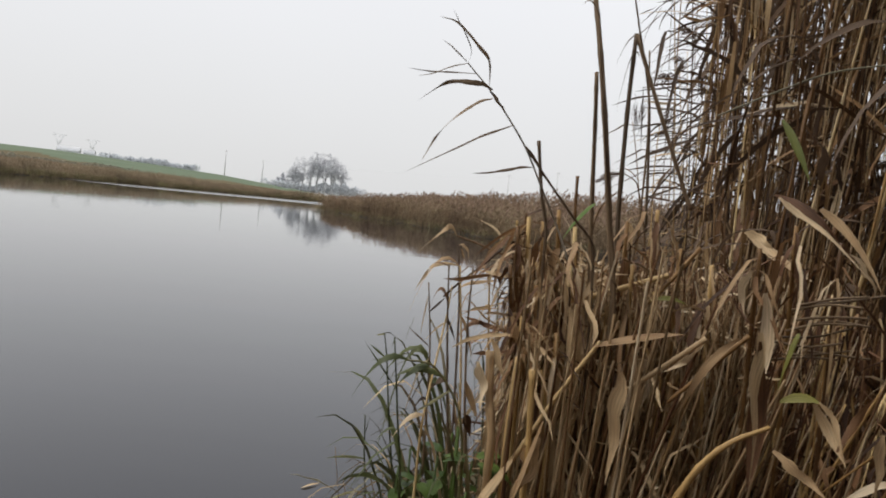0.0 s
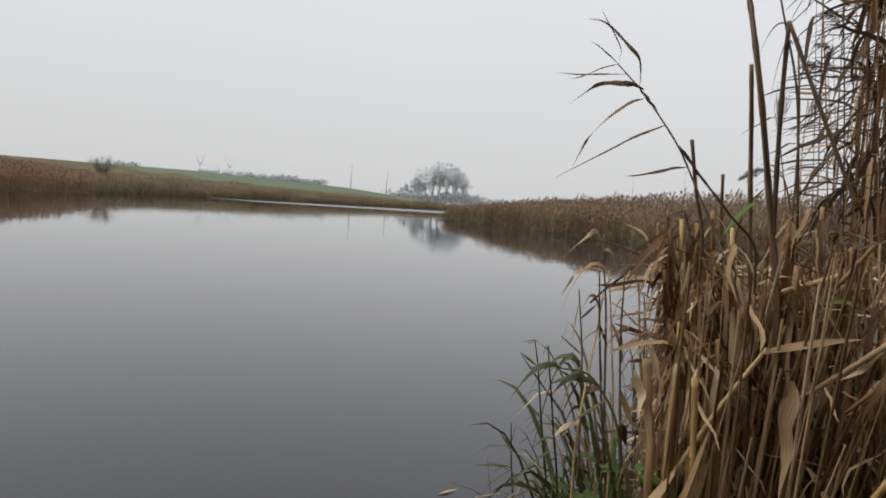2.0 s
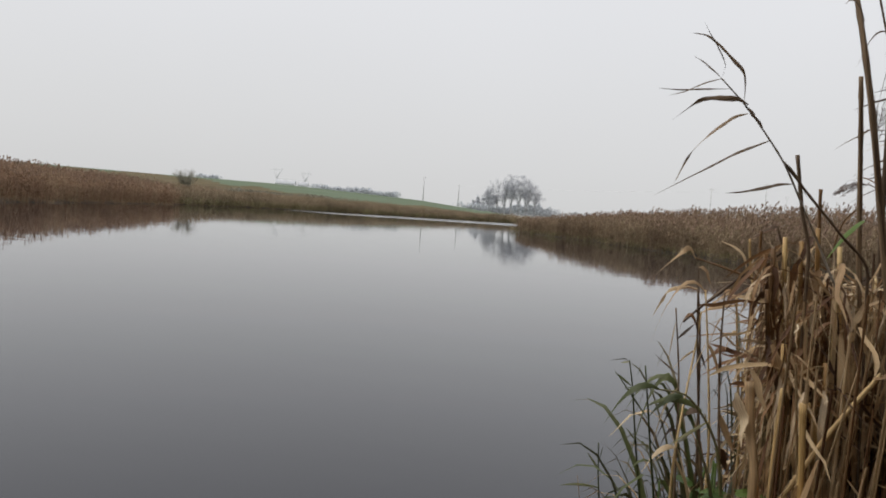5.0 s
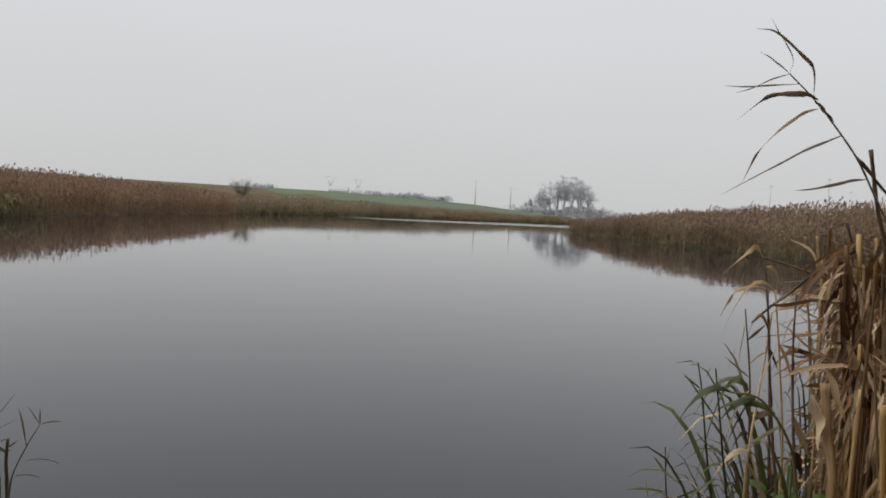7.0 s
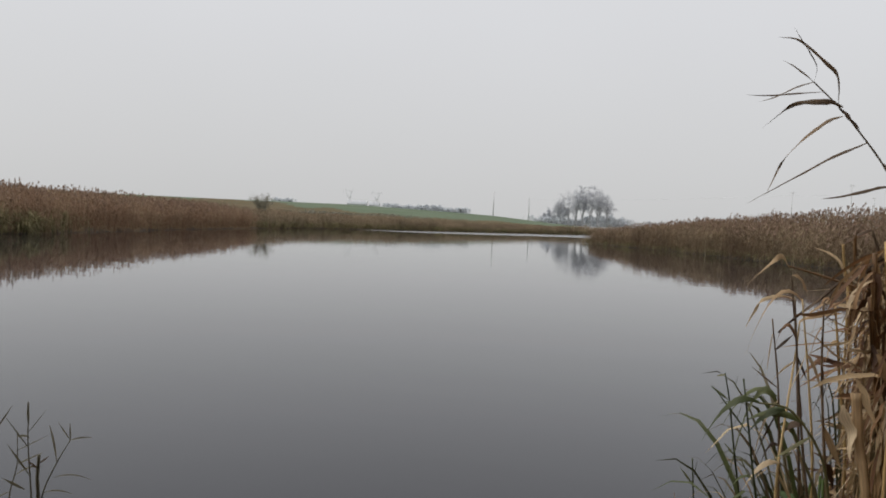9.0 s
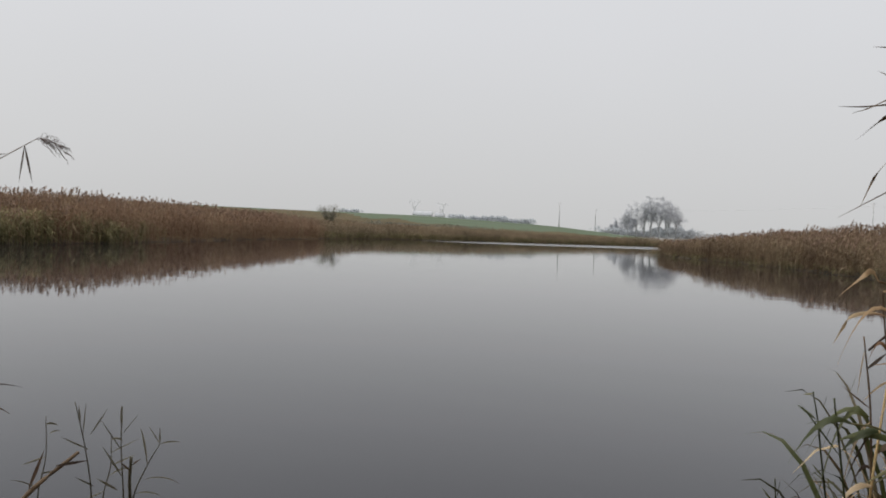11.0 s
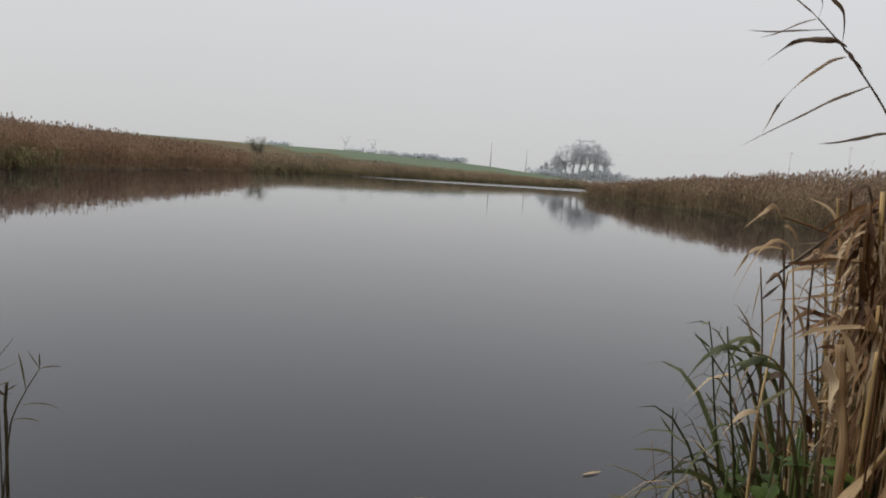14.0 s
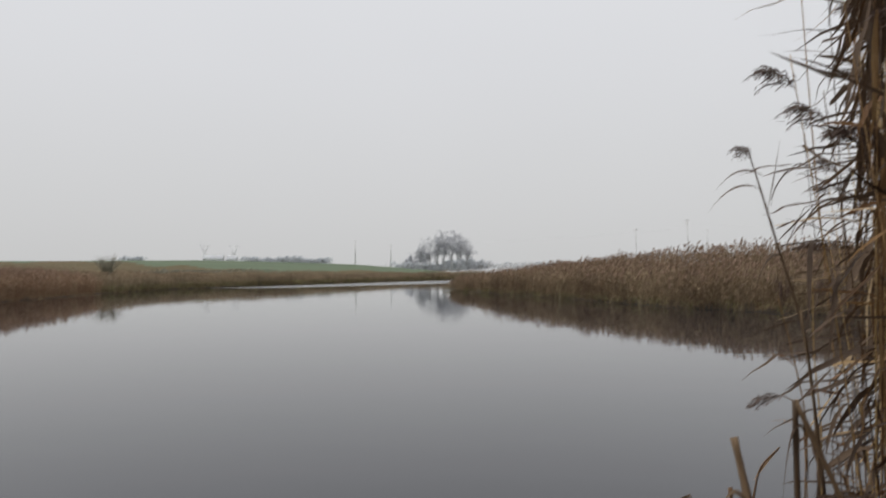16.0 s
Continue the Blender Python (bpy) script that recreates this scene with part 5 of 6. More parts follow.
for k, (line, w) in enumerate(BROAD):
    o = Vector(line[0])
    ob = new("reed_leaf", bent_leaf([Vector(q) - o for q in line], w, (0.9, 0.15 + 0.3 * math.sin(k), 0.2), 0.9 * math.sin(k * 1.7), 0.16).mesh("reed_leaf", M_TAN))
    ob.location = o
    tagged(ob, "broad bleached tan reed leaf hanging in the clump", "leaf", "loose reed leaves")
stalk("straw", [(0.200, 0.962, 1.165), (0.237, 0.957, 1.197), (0.263, 0.954, 1.220), (0.288, 0.950, 1.243)], 0.0030, 0.0034, "short pale straw slanting across the clump", stem_m=M_TAN)
stalk("straw", [(0.250, 0.948, 1.160), (0.282, 0.944, 1.195), (0.308, 0.941, 1.225), (0.334, 0.936, 1.254)], 0.0026, 0.0030, "thin straw slanting up through the clump")
# folded reed tops whose limp leaves hang in a fan
FANS = [((0.051, 1.069, 1.353), 0.10, 11), ((0.066, 1.088, 1.368), 0.13, 9), ((0.087, 1.097, 1.364), 0.13, 11), ((0.111, 1.135, 1.383), 0.15, 10), ((0.132, 1.092, 1.361), 0.14, 9), ((0.212, 1.141, 1.377), 0.15, 10), ((0.261, 1.171, 1.399), 0.16, 10),
        ]
FANS += [((0.046, 1.049, 1.300), 0.10, 9), ((0.083, 1.037, 1.278), 0.13, 10), ((0.127, 1.052, 1.309), 0.14, 10), ((0.068, 1.018, 1.237), 0.12, 9), ((0.112, 0.994, 1.223), 0.15, 9), ((0.215, 1.079, 1.317), 0.15, 9), ((0.287, 1.114, 1.346), 0.17, 10),
        ((0.321, 1.073, 1.329), 0.18, 9), ((0.369, 1.036, 1.359), 0.20, 10), ((0.425, 1.069, 1.394), 0.22, 10), ((0.456, 1.001, 1.377), 0.20, 9)]
for k, (at, size, count) in enumerate(FANS):
    rng = random.Random(700 + k)
    at = Vector(at)
    ob = new("folded_reed")
    ob.location = at
    foot = Vector((rng.gauss(0.03, 0.02), rng.gauss(0.05, 0.02), -0.6))
    part("stem", stem_buf(spline([foot, foot * 0.45 + Vector((0.004, 0, 0)), Vector((0, 0, 0))], 6), 0.0036, 0.0030), M_STEM, ob)
    for _ in range(count):
        b = Buf()
        az = rng.gauss(-1.57, 1.6)
        q = foot * rng.uniform(0, 0.10)
        leaf(b, q, az, size * rng.uniform(0.5, 1.1), rng.uniform(0.003, 0.009), rng.uniform(-1.0, 0.1), rng.uniform(0.6, 1.1), rng, 0.15, rng.uniform(-1.5, 1.5), bow=0.25, rough=0.14)
        part("leaf", b, M_LEAF, ob)
    tagged(ob, "folded dry reed with a fan of limp straw-coloured leaves", "reed", "folded reeds in the clump")
rng = random.Random(150)
GREENS = [((0.153, 1.069, 1.396), (0.113, 1.074, 1.340), 0.010), ((0.419, 1.153, 1.548), (0.445, 1.090, 1.453), 0.013), ((0.376, 0.900, 1.267), (0.350, 0.878, 1.196), 0.011), ((0.373, 0.895, 1.263), (0.357, 0.891, 1.200), 0.012), ((0.357, 0.881, 1.190), (0.396, 0.864, 1.196), 0.012), ((0.243, 1.073, 1.271), (0.290, 1.061, 1.272), 0.008)]
for k, (s, e, w) in enumerate(GREENS):
    b, s, e = Buf(), Vector(s), Vector(e)
    b.ribbon(arc(Vector((0, 0, 0)), e - s, 0.006, 9), [w * q for q in (0.3, 0.65, 0.92, 1.0, 1.0, 0.88, 0.62, 0.33, 0.03)], Vector((0.3, 0.5, 0.8)), 0.13)
    ob = new("reed_leaf", b.mesh("reed_leaf", M_YELLOWED if k else M_FRESH))
    ob.location = s
    tagged(ob, "yellowish green reed leaf among the straw", "leaf", "green reed leaves")

# fallen straw lying level behind the front stalks
for k in range(11):
    a, b = Vector((0.418, 0.994, 1.300)), Vector((0.468, 0.917, 1.320))
    d = Vector((rng.gauss(0, 0.012), 0.006 * k, -0.0088 * k + rng.gauss(0, 0.002)))
    stalk("fallen_straw", [a + d, (a + b) / 2 + d + Vector((0, 0, rng.gauss(0, 0.004))), b + d + Vector((0, 0, rng.gauss(0, 0.006)))], 0.0018, 0.0014, "thin reddish brown straw lying level in the clump", group="fallen straw in the clump", stem_m=M_SHEATH)

# green and dry shoots at the clump's edge, over the water
EDGE = "shoots at the clump's edge"
stalk("reed_shoot", [(-0.08, 1.0, 0.2), (-0.065, 0.948, 1.001), (-0.078, 0.947, 1.109), (-0.091, 0.946, 1.202)], 0.0020, 0.0008, "thin green reed shoot over the water", [
    ((-0.082, 0.947, 1.137), (-0.127, 0.942, 1.194), 0.0, 0.003), ((-0.087, 0.946, 1.172), (-0.118, 0.943, 1.169), 0.004, 0.002), ((-0.076, 0.947, 1.087), (-0.104, 0.944, 1.063), 0.01, 0.004), ((-0.078, 0.957, 1.200), (-0.069, 0.958, 1.233), 0.0, 0.003)], None, M_GREEN, M_GREEN, EDGE)
stalk("reed_shoot", [(0.0, 1.0, 0.25), (0.010, 0.980, 1.014), (-0.002, 0.970, 1.112), (-0.038, 0.959, 1.168), (-0.077, 0.947, 1.176)], 0.0022, 0.0010, "arching green reed shoot over the water", [
    ((-0.073, 0.947, 1.176), (-0.134, 0.920, 1.126), 0.022, 0.010), ((-0.045, 0.959, 1.169), (-0.083, 0.946, 1.140), 0.008, 0.012), ((-0.014, 0.970, 1.140), (-0.056, 0.958, 1.108), 0.0, 0.006), ((-0.022, 0.970, 1.152), (-0.088, 0.946, 1.152), 0.012, 0.010)], None, M_GREEN, M_GREEN, EDGE)
stalk("reed_shoot", [(-0.05, 1.05, 0.2), (-0.049, 0.999, 1.000), (-0.048, 0.999, 1.091), (-0.033, 1.050, 1.221), (-0.030, 1.050, 1.264)], 0.0020, 0.0008, "thin brownish reed shoot over the water", [
    ((-0.042, 1.019, 1.171), (-0.016, 1.040, 1.240), 0.0, 0.006), ((-0.032, 1.050, 1.213), (-0.060, 1.048, 1.183), 0.004, 0.005), ((-0.047, 0.999, 1.095), (-0.086, 0.976, 1.063), 0.012, 0.008)], None, None, None, EDGE)
stalk("reed_shoot", [(0.0, 1.2, 0.15), (0.000, 1.150, 1.039), (-0.011, 1.150, 1.176), (-0.024, 1.150, 1.285)], 0.0020, 0.0010, "thin dry reed shoot over the water", [
    ((-0.021, 1.150, 1.260), (0.016, 1.150, 1.292), 0.0, 0.005), ((-0.023, 1.150, 1.281), (-0.093, 1.116, 1.204), 0.045, 0.007), ((-0.025, 1.150, 1.311), (-0.018, 1.150, 1.293), 0.0, 0.006), ((-0.015, 1.150, 1.210), (0.009, 1.140, 1.146), 0.01, 0.008)], None, None, None, EDGE)
stalk("reed_shoot", [(0.0, 1.25, 0.15), (0.044, 1.199, 1.031), (0.031, 1.200, 1.173), (0.021, 1.200, 1.278)], 0.0022, 0.0012, "dry reed shoot at the clump's edge", [
    ((0.025, 1.200, 1.243), (-0.012, 1.180, 1.206), 0.06, 0.006), ((0.030, 1.200, 1.190), (-0.024, 1.180, 1.161), 0.02, 0.010), ((0.033, 1.200, 1.137), (0.039, 1.199, 1.223), 0.0, 0.006), ((0.025, 1.200, 1.225), (0.009, 1.190, 1.181), 0.012, 0.008)], None, None, None, EDGE)
stalk("reed_shoot", [(-0.16, 1.42, 0.1), (-0.159, 1.411, 0.795), (-0.170, 1.410, 0.902), (-0.175, 1.409, 0.971)], 0.0022, 0.0010, "small green shoot standing in the water", [
    ((-0.171, 1.410, 0.923), (-0.195, 1.407, 0.953), 0.0, 0.005), ((-0.168, 1.410, 0.889), (-0.237, 1.380, 0.891), 0.004, 0.005), ((-0.172, 1.410, 0.934), (-0.166, 1.410, 0.972), 0.0, 0.006), ((-0.162, 1.411, 0.827), (-0.243, 1.379, 0.797), 0.01, 0.005)], None, M_GREEN, M_GREEN, EDGE)
# limp leaves and thin stalks that lean out of the clump
stalk("reed_shoot", [(-0.006, 1.044, 1.007), (-0.020, 1.044, 1.109), (-0.032, 1.045, 1.228), (-0.037, 1.045, 1.292)], 0.0018, 0.001, "thin dark shoot with limp brown leaves", [((-0.037, 1.045, 1.290), (-0.060, 1.046, 1.291), 0.003, 0.003), ((-0.034, 1.045, 1.268), (0.003, 1.043, 1.307), 0, 0.004, M_SHEATH), ((-0.031, 1.045, 1.220), (-0.018, 1.044, 1.190), 0, 0.006, M_BLADE), ((-0.022, 1.045, 1.145), (-0.030, 1.045, 1.200), 0, 0.005, M_BLADE), ((-0.032, 1.045, 1.236), (-0.059, 1.046, 1.221), 0.03, 0.007), ((-0.022, 1.045, 1.133), (-0.050, 1.046, 1.109), 0.01, 0.012, M_BLADE)], None, M_SHEATH, M_LEAF, EDGE)
stalk("reed_shoot", [(0.015, 1.042, 1.011), (0.004, 1.043, 1.113), (-0.003, 1.044, 1.212), (-0.004, 1.044, 1.291)], 0.002, 0.001, "thin dark shoot with hanging tan leaves", [((-0.002, 1.043, 1.210), (-0.001, 1.043, 1.174), 0, 0.016), ((-0.004, 1.044, 1.259), (-0.019, 1.044, 1.205), 0.012, 0.008), ((0.000, 1.043, 1.168), (0.004, 1.043, 1.205), 0, 0.005, M_SEDGE), ((0.002, 1.043, 1.136), (0.024, 1.041, 1.087), 0, 0.016), ((0.006, 1.043, 1.089), (0.017, 1.042, 1.061), 0.004, 0.022), ((-0.004, 1.044, 1.267), (0.011, 1.042, 1.284), 0, 0.004)], None, M_SHEATH, M_LEAF, EDGE)
stalk("reed_shoot", [(-0.043, 1.045, 0.999), (-0.046, 1.045, 1.080), (-0.051, 1.046, 1.177), (-0.062, 1.046, 1.265)], 0.0018, 0.0008, "thin olive shoot with drooping blades", [((-0.051, 1.046, 1.161), (-0.078, 1.046, 1.073), 0.016, 0.015), ((-0.049, 1.046, 1.149), (-0.075, 1.046, 1.082), 0.004, 0.01), ((-0.051, 1.046, 1.177), (-0.084, 1.046, 1.202), 0, 0.003, M_BLADE), ((-0.057, 1.046, 1.225), (-0.036, 1.045, 1.248), 0, 0.009, M_BLADE), ((-0.060, 1.046, 1.249), (-0.066, 1.046, 1.192), 0.004, 0.007), ((-0.052, 1.046, 1.167), (-0.121, 1.045, 1.107), 0.03, 0.008, M_GREEN), ((-0.049, 1.046, 1.153), (-0.111, 1.045, 1.013), 0.075, 0.016, M_GREEN), ((-0.048, 1.046, 1.129), (-0.018, 1.044, 1.085), 0.02, 0.01, M_GREEN), ((-0.048, 1.046, 1.104), (-0.073, 1.046, 1.051), 0.02, 0.008, M_BLADE)], None, M_SHEATH, M_LEAF, EDGE)
stalk("reed_shoot", [(-0.084, 1.046, 0.991), (-0.098, 1.046, 1.080), (-0.108, 1.045, 1.154), (-0.115, 1.045, 1.190)], 0.0015, 0.0007, "thin green shoot with small leaves", [((-0.110, 1.045, 1.156), (-0.133, 1.044, 1.172), 0, 0.004), ((-0.114, 1.045, 1.188), (-0.126, 1.045, 1.185), 0, 0.003), ((-0.103, 1.045, 1.117), (-0.091, 1.046, 1.156), 0, 0.004), ((-0.099, 1.046, 1.084), (-0.112, 1.045, 1.099), 0, 0.003), ((-0.103, 1.045, 1.171), (-0.099, 1.046, 1.188), 0, 0.004)], None, M_GREEN, M_GREEN, EDGE)
SHOOT = [reed("reed_shoot", "leafy green and brown shoot at the water's edge", 0.75, 400 + i, 10, False, False, None, 0.0011, 0.5, 0.45, EDGE, (0.09, 0.18) if i % 3 else (0.06, 0.13), (0.004, 0.009) if i % 2 == 0 else (0.006, 0.013), 0.08, M_SHEATH if i % 2 else M_GREEN, (M_GREEN, M_BLADE, M_GREEN, M_OLIVE, M_BLADE)[i]) for i in range(5)]
spots = []
for k in range(13):
    az, r = rng.uniform(-2.6, 3.2), rng.uniform(1.0, 1.45)
    x, y = polar(az, r)
    top = 1.365 - r * rng.uniform(0.20, 0.36) - max(0, -az) * 0.035
    spots.append((x, y, land(x, y) - 0.02, rng.uniform(-60, 60), rng.gauss(0, 0.05), rng.gauss(-0.03, 0.06), max(0.3, (top - land(x, y)) / 0.75)))
place(SHOOT, spots, rng)


def sedge_tuft(name, label, seed, count, az0, az1, r0, r1, high, low, out, material=M_SEDGE, wide=(0.003, 0.0075), droop=(0.72, 1.0)):
    """Long narrow blades that rise from the bank and arch over; they get lower towards the water."""
    rng = random.Random(seed)
    b = Buf()
    for _ in range(count):
        k = rng.random()
        x, y = polar(az0 + (az1 - az0) * k, rng.uniform(r0, r1))
        g = max(0.0, land(x, y))
        top = low + (high - low) * k + rng.gauss(0, 0.05)
        h = max(0.2, top - g)
        w = rng.uniform(*wide)
        d = Vector((-out * rng.uniform(0.2, 1.6) + rng.gauss(0, 0.05), rng.gauss(0, 0.09), 0))
        tip = Vector((x, y, g)) + d * 1.6 + Vector((0, 0, h * rng.uniform(*droop)))
        mid = Vector((x, y, g)) + d * 0.5 + Vector((0, 0, h * 1.02))
        pts = []
        for i in range(10):
            t = (i / 9.0) ** 0.8
            pts.append(Vector((x, y, g)) * (1 - t) ** 2 + mid * (2 * t * (1 - t)) + tip * t * t)
        b.ribbon(pts, [w * q for q in (0.8, 0.9, 1.0, 1.0, 1.0, 0.95, 0.85, 0.65, 0.4, 0.05)], Vector((rng.gauss(0, 1), rng.gauss(0, 1), 0.2)), 0.1)
    return tagged(new(name, b.mesh(name, material)), label, "sedge", kind="stuff")


sedge_tuft("sedge", "green and brown sedge blades arching over the water", 81, 90, -1.8, 3.2, 1.0, 1.35, 1.17, 0.94, 0.048)
sedge_tuft("sedge", "broad arching green blades at the clump's foot", 84, 40, 0.2, 3.4, 1.0, 1.25, 1.20, 0.98, 0.075, M_GREEN, (0.005, 0.010), (0.62, 0.92))
sedge_tuft("sedge", "limp brown blades trailing over the water", 85, 40, 0.4, 3.6, 1.0, 1.25, 1.22, 1.0, 0.07, M_SEDGE, (0.005, 0.010), (0.55, 0.9))
sedge_tuft("sedge", "dry sedge blades beside the broken reeds", 82, 50, 0.6, 3.6, 1.05, 1.4, 1.26, 1.05, 0.04)
sedge_tuft("sedge", "bleached sedge blades drooping over the water", 83, 70, -0.2, 3.6, 1.0, 1.3, 1.25, 0.98, 0.06, M_PALE, (0.004, 0.009), (0.6, 0.95))


def nettle(label, height, seed, leaves=16):
    """A leafy herb with paired, toothed, pointed leaves."""
    rng = random.Random(seed)
    ob = new("nettle")
    part("stem", stem_buf(spline([Vector((0, 0, -0.05)), Vector((0.01, 0.005, height * 0.5)), Vector((0.0, 0.02, height))], 4), 0.0022, 0.0012, False), M_NETTLE, ob)
    for k in range(leaves):
        z = height * (0.35 + 0.65 * (k // 2 * 2 + 1) / leaves)
        az = (k % 2) * math.pi + (k // 2) * 1.6 + rng.gauss(0, 0.2)
        ln = rng.uniform(0.034, 0.056) * (1.1 - 0.4 * k / leaves)
        b = Buf()
        n = 9
        q, el = Vector((math.cos(az) * 0.004, math.sin(az) * 0.004, z)), rng.uniform(0.1, 0.5)
        pts, ws = [], []
        for i in range(n):
            s = i / (n - 1)
            pts.append(q.copy())
            ws.append(ln * 0.62 * math.sin(math.pi * min(1, s * 0.9 + 0.08)) ** 0.8 * (1.0 if i % 2 else 0.86) * (1 - 0.25 * s))
            q = q + Vector((math.cos(az) * math.cos(el), math.sin(az) * math.cos(el), math.sin(el))) * ln / (n - 1)
            el -= 0.13
        b.ribbon(pts, ws, Vector((-math.sin(az), math.cos(az), 0)), 0.10)
        part("leaf", b, M_NETTLE, ob)
    return tagged(ob, label, "nettle", "nettles under the reeds")


NETTLE = [nettle("green nettle growing among the reed stalks", 0.72, 600 + i) for i in range(3)]
spots = []
for px, py in ((-0.05, 1.06), (-0.02, 1.0), (0.01, 1.05), (0.03, 1.1), (0.0, 0.97), (-0.035, 1.1), (0.045, 1.02), (-0.045, 1.0), (-0.01, 1.03), (0.02, 0.98)):
    px -= 0.03
    g = land(px, py)
    spots.append((px, py, g, rng.uniform(0, 360), rng.gauss(0, 0.03), rng.gauss(0.02, 0.03), (1.12 + rng.uniform(-0.07, 0.03) - g) / 0.76))
place(NETTLE, spots, rng)

# thin shoots on the other side of the camera
SIDE = "shoots in the shallows"
stalk("reed_shoot", [(-0.978, 0.684, 0.817), (-0.982, 0.680, 0.993), (-0.987, 0.673, 1.056), (-0.996, 0.661, 1.124)], 0.0018, 0.0007, "thin olive reed shoot with short narrow leaves", [
    ((-0.985, 0.676, 1.058), (-1.006, 0.648, 1.078), 0.0, 0.0030), ((-0.992, 0.667, 1.096), (-0.994, 0.665, 1.120), 0.0, 0.0030), ((-0.990, 0.670, 1.079), (-0.988, 0.672, 1.123), 0.0, 0.0023), ((-0.976, 0.671, 1.081), (-0.963, 0.687, 1.115), 0.0, 0.0045), ((-0.980, 0.682, 1.007), (-0.995, 0.663, 1.022), 0.0, 0.0030)], None, M_OLIVE, M_OLIVE, SIDE)
stalk("reed_shoot", [(-0.950, 0.717, 0.811), (-0.956, 0.711, 0.989), (-0.959, 0.707, 1.061), (-0.959, 0.707, 1.115)], 0.0018, 0.0007, "thin olive reed shoot with short narrow leaves", [
    ((-0.959, 0.707, 1.085), (-0.960, 0.706, 1.117), 0.0, 0.0045), ((-0.959, 0.706, 1.073), (-0.945, 0.723, 1.104), 0.0, 0.0030), ((-0.957, 0.709, 1.017), (-0.975, 0.688, 1.063), 0.0, 0.0037), ((-0.961, 0.705, 0.999), (-0.979, 0.684, 1.018), 0.0, 0.0045), ((-0.958, 0.708, 1.053), (-0.969, 0.680, 1.101), 0.0, 0.0023)], None, M_OLIVE, M_OLIVE, SIDE)
stalk("reed_shoot", [(-0.955, 0.711, 0.812), (-0.947, 0.720, 0.986), (-0.936, 0.733, 1.031), (-0.925, 0.744, 1.060)], 0.0018, 0.0008, "thin olive reed shoot leaning over the water", [
    ((-0.925, 0.744, 1.060), (-0.906, 0.764, 1.061), 0.002, 0.0030), ((-0.925, 0.744, 1.060), (-0.936, 0.733, 1.086), 0.0, 0.0023), ((-0.925, 0.744, 1.060), (-0.926, 0.744, 1.083), 0.0, 0.0030), ((-0.936, 0.733, 1.031), (-0.943, 0.725, 1.084), 0.006, 0.0037), ((-0.938, 0.730, 1.011), (-0.898, 0.758, 1.005), 0.006, 0.0023), ((-0.946, 0.722, 0.992), (-0.915, 0.741, 0.989), 0.004, 0.0030)], None, M_OLIVE, M_OLIVE, SIDE)
stalk("reed_shoot", [(-1.544, 0.853, 0.643), (-1.546, 0.850, 0.855), (-1.548, 0.847, 1.070), (-1.556, 0.833, 1.284)], 0.0016, 0.0006, "leafy olive reed shoot in the shallows", [((-1.546, 0.850, 0.871), (-1.523, 0.886, 0.859), 0.006, 0.0035), ((-1.547, 0.848, 0.905), (-1.570, 0.810, 0.904), 0.0, 0.0035), ((-1.548, 0.847, 0.938), (-1.560, 0.827, 0.952), 0.0, 0.0030), ((-1.548, 0.846, 0.971), (-1.568, 0.813, 1.011), 0.0, 0.0030), ((-1.546, 0.849, 1.004), (-1.570, 0.809, 1.003), 0.0, 0.0037), ((-1.547, 0.848, 1.037), (-1.559, 0.827, 1.042), 0.0, 0.0025), ((-1.548, 0.847, 1.070), (-1.561, 0.824, 1.097), 0.0, 0.0039), ((-1.549, 0.845, 1.103), (-1.534, 0.869, 1.129), 0.006, 0.0035), ((-1.550, 0.844, 1.136), (-1.573, 0.803, 1.137), 0.003, 0.0028), ((-1.553, 0.838, 1.170), (-1.536, 0.866, 1.154), 0.003, 0.0023), ((-1.554, 0.836, 1.202), (-1.531, 0.874, 1.207), 0.006, 0.0036)], None, M_OLIVE, M_OLIVE, SIDE)
stalk("reed_shoot", [(-1.068, 0.666, 0.841), (-1.070, 0.663, 0.980), (-1.065, 0.670, 1.036), (-1.066, 0.669, 1.093)], 0.0016, 0.0006, "small olive sprig over the water", [((-1.069, 0.664, 0.991), (-1.090, 0.634, 1.008), 0.003, 0.0022), ((-1.068, 0.665, 1.013), (-1.055, 0.684, 1.015), 0.0, 0.0031), ((-1.065, 0.670, 1.036), (-1.082, 0.646, 1.027), 0.0, 0.0037), ((-1.067, 0.667, 1.059), (-1.054, 0.685, 1.070), 0.006, 0.0027), ((-1.066, 0.668, 1.081), (-1.056, 0.682, 1.078), 0.003, 0.0039)], None, M_OLIVE, M_OLIVE, SIDE)
stalk("reed_shoot", [(-0.986, 0.706, 0.847), (-0.988, 0.704, 0.983), (-0.982, 0.710, 1.028), (-0.983, 0.710, 1.073)], 0.0016, 0.0006, "small olive sprig over the water", [((-0.988, 0.704, 0.992), (-1.003, 0.685, 0.982), 0.0, 0.0029), ((-0.986, 0.706, 1.010), (-0.962, 0.734, 1.021), 0.006, 0.0033), ((-0.982, 0.710, 1.028), (-0.962, 0.734, 1.041), 0.0, 0.0035), ((-0.984, 0.708, 1.045), (-0.958, 0.738, 1.064), 0.0, 0.0024), ((-0.983, 0.710, 1.064), (-0.972, 0.722, 1.061), 0.003, 0.0039)], None, M_OLIVE, M_OLIVE, SIDE)
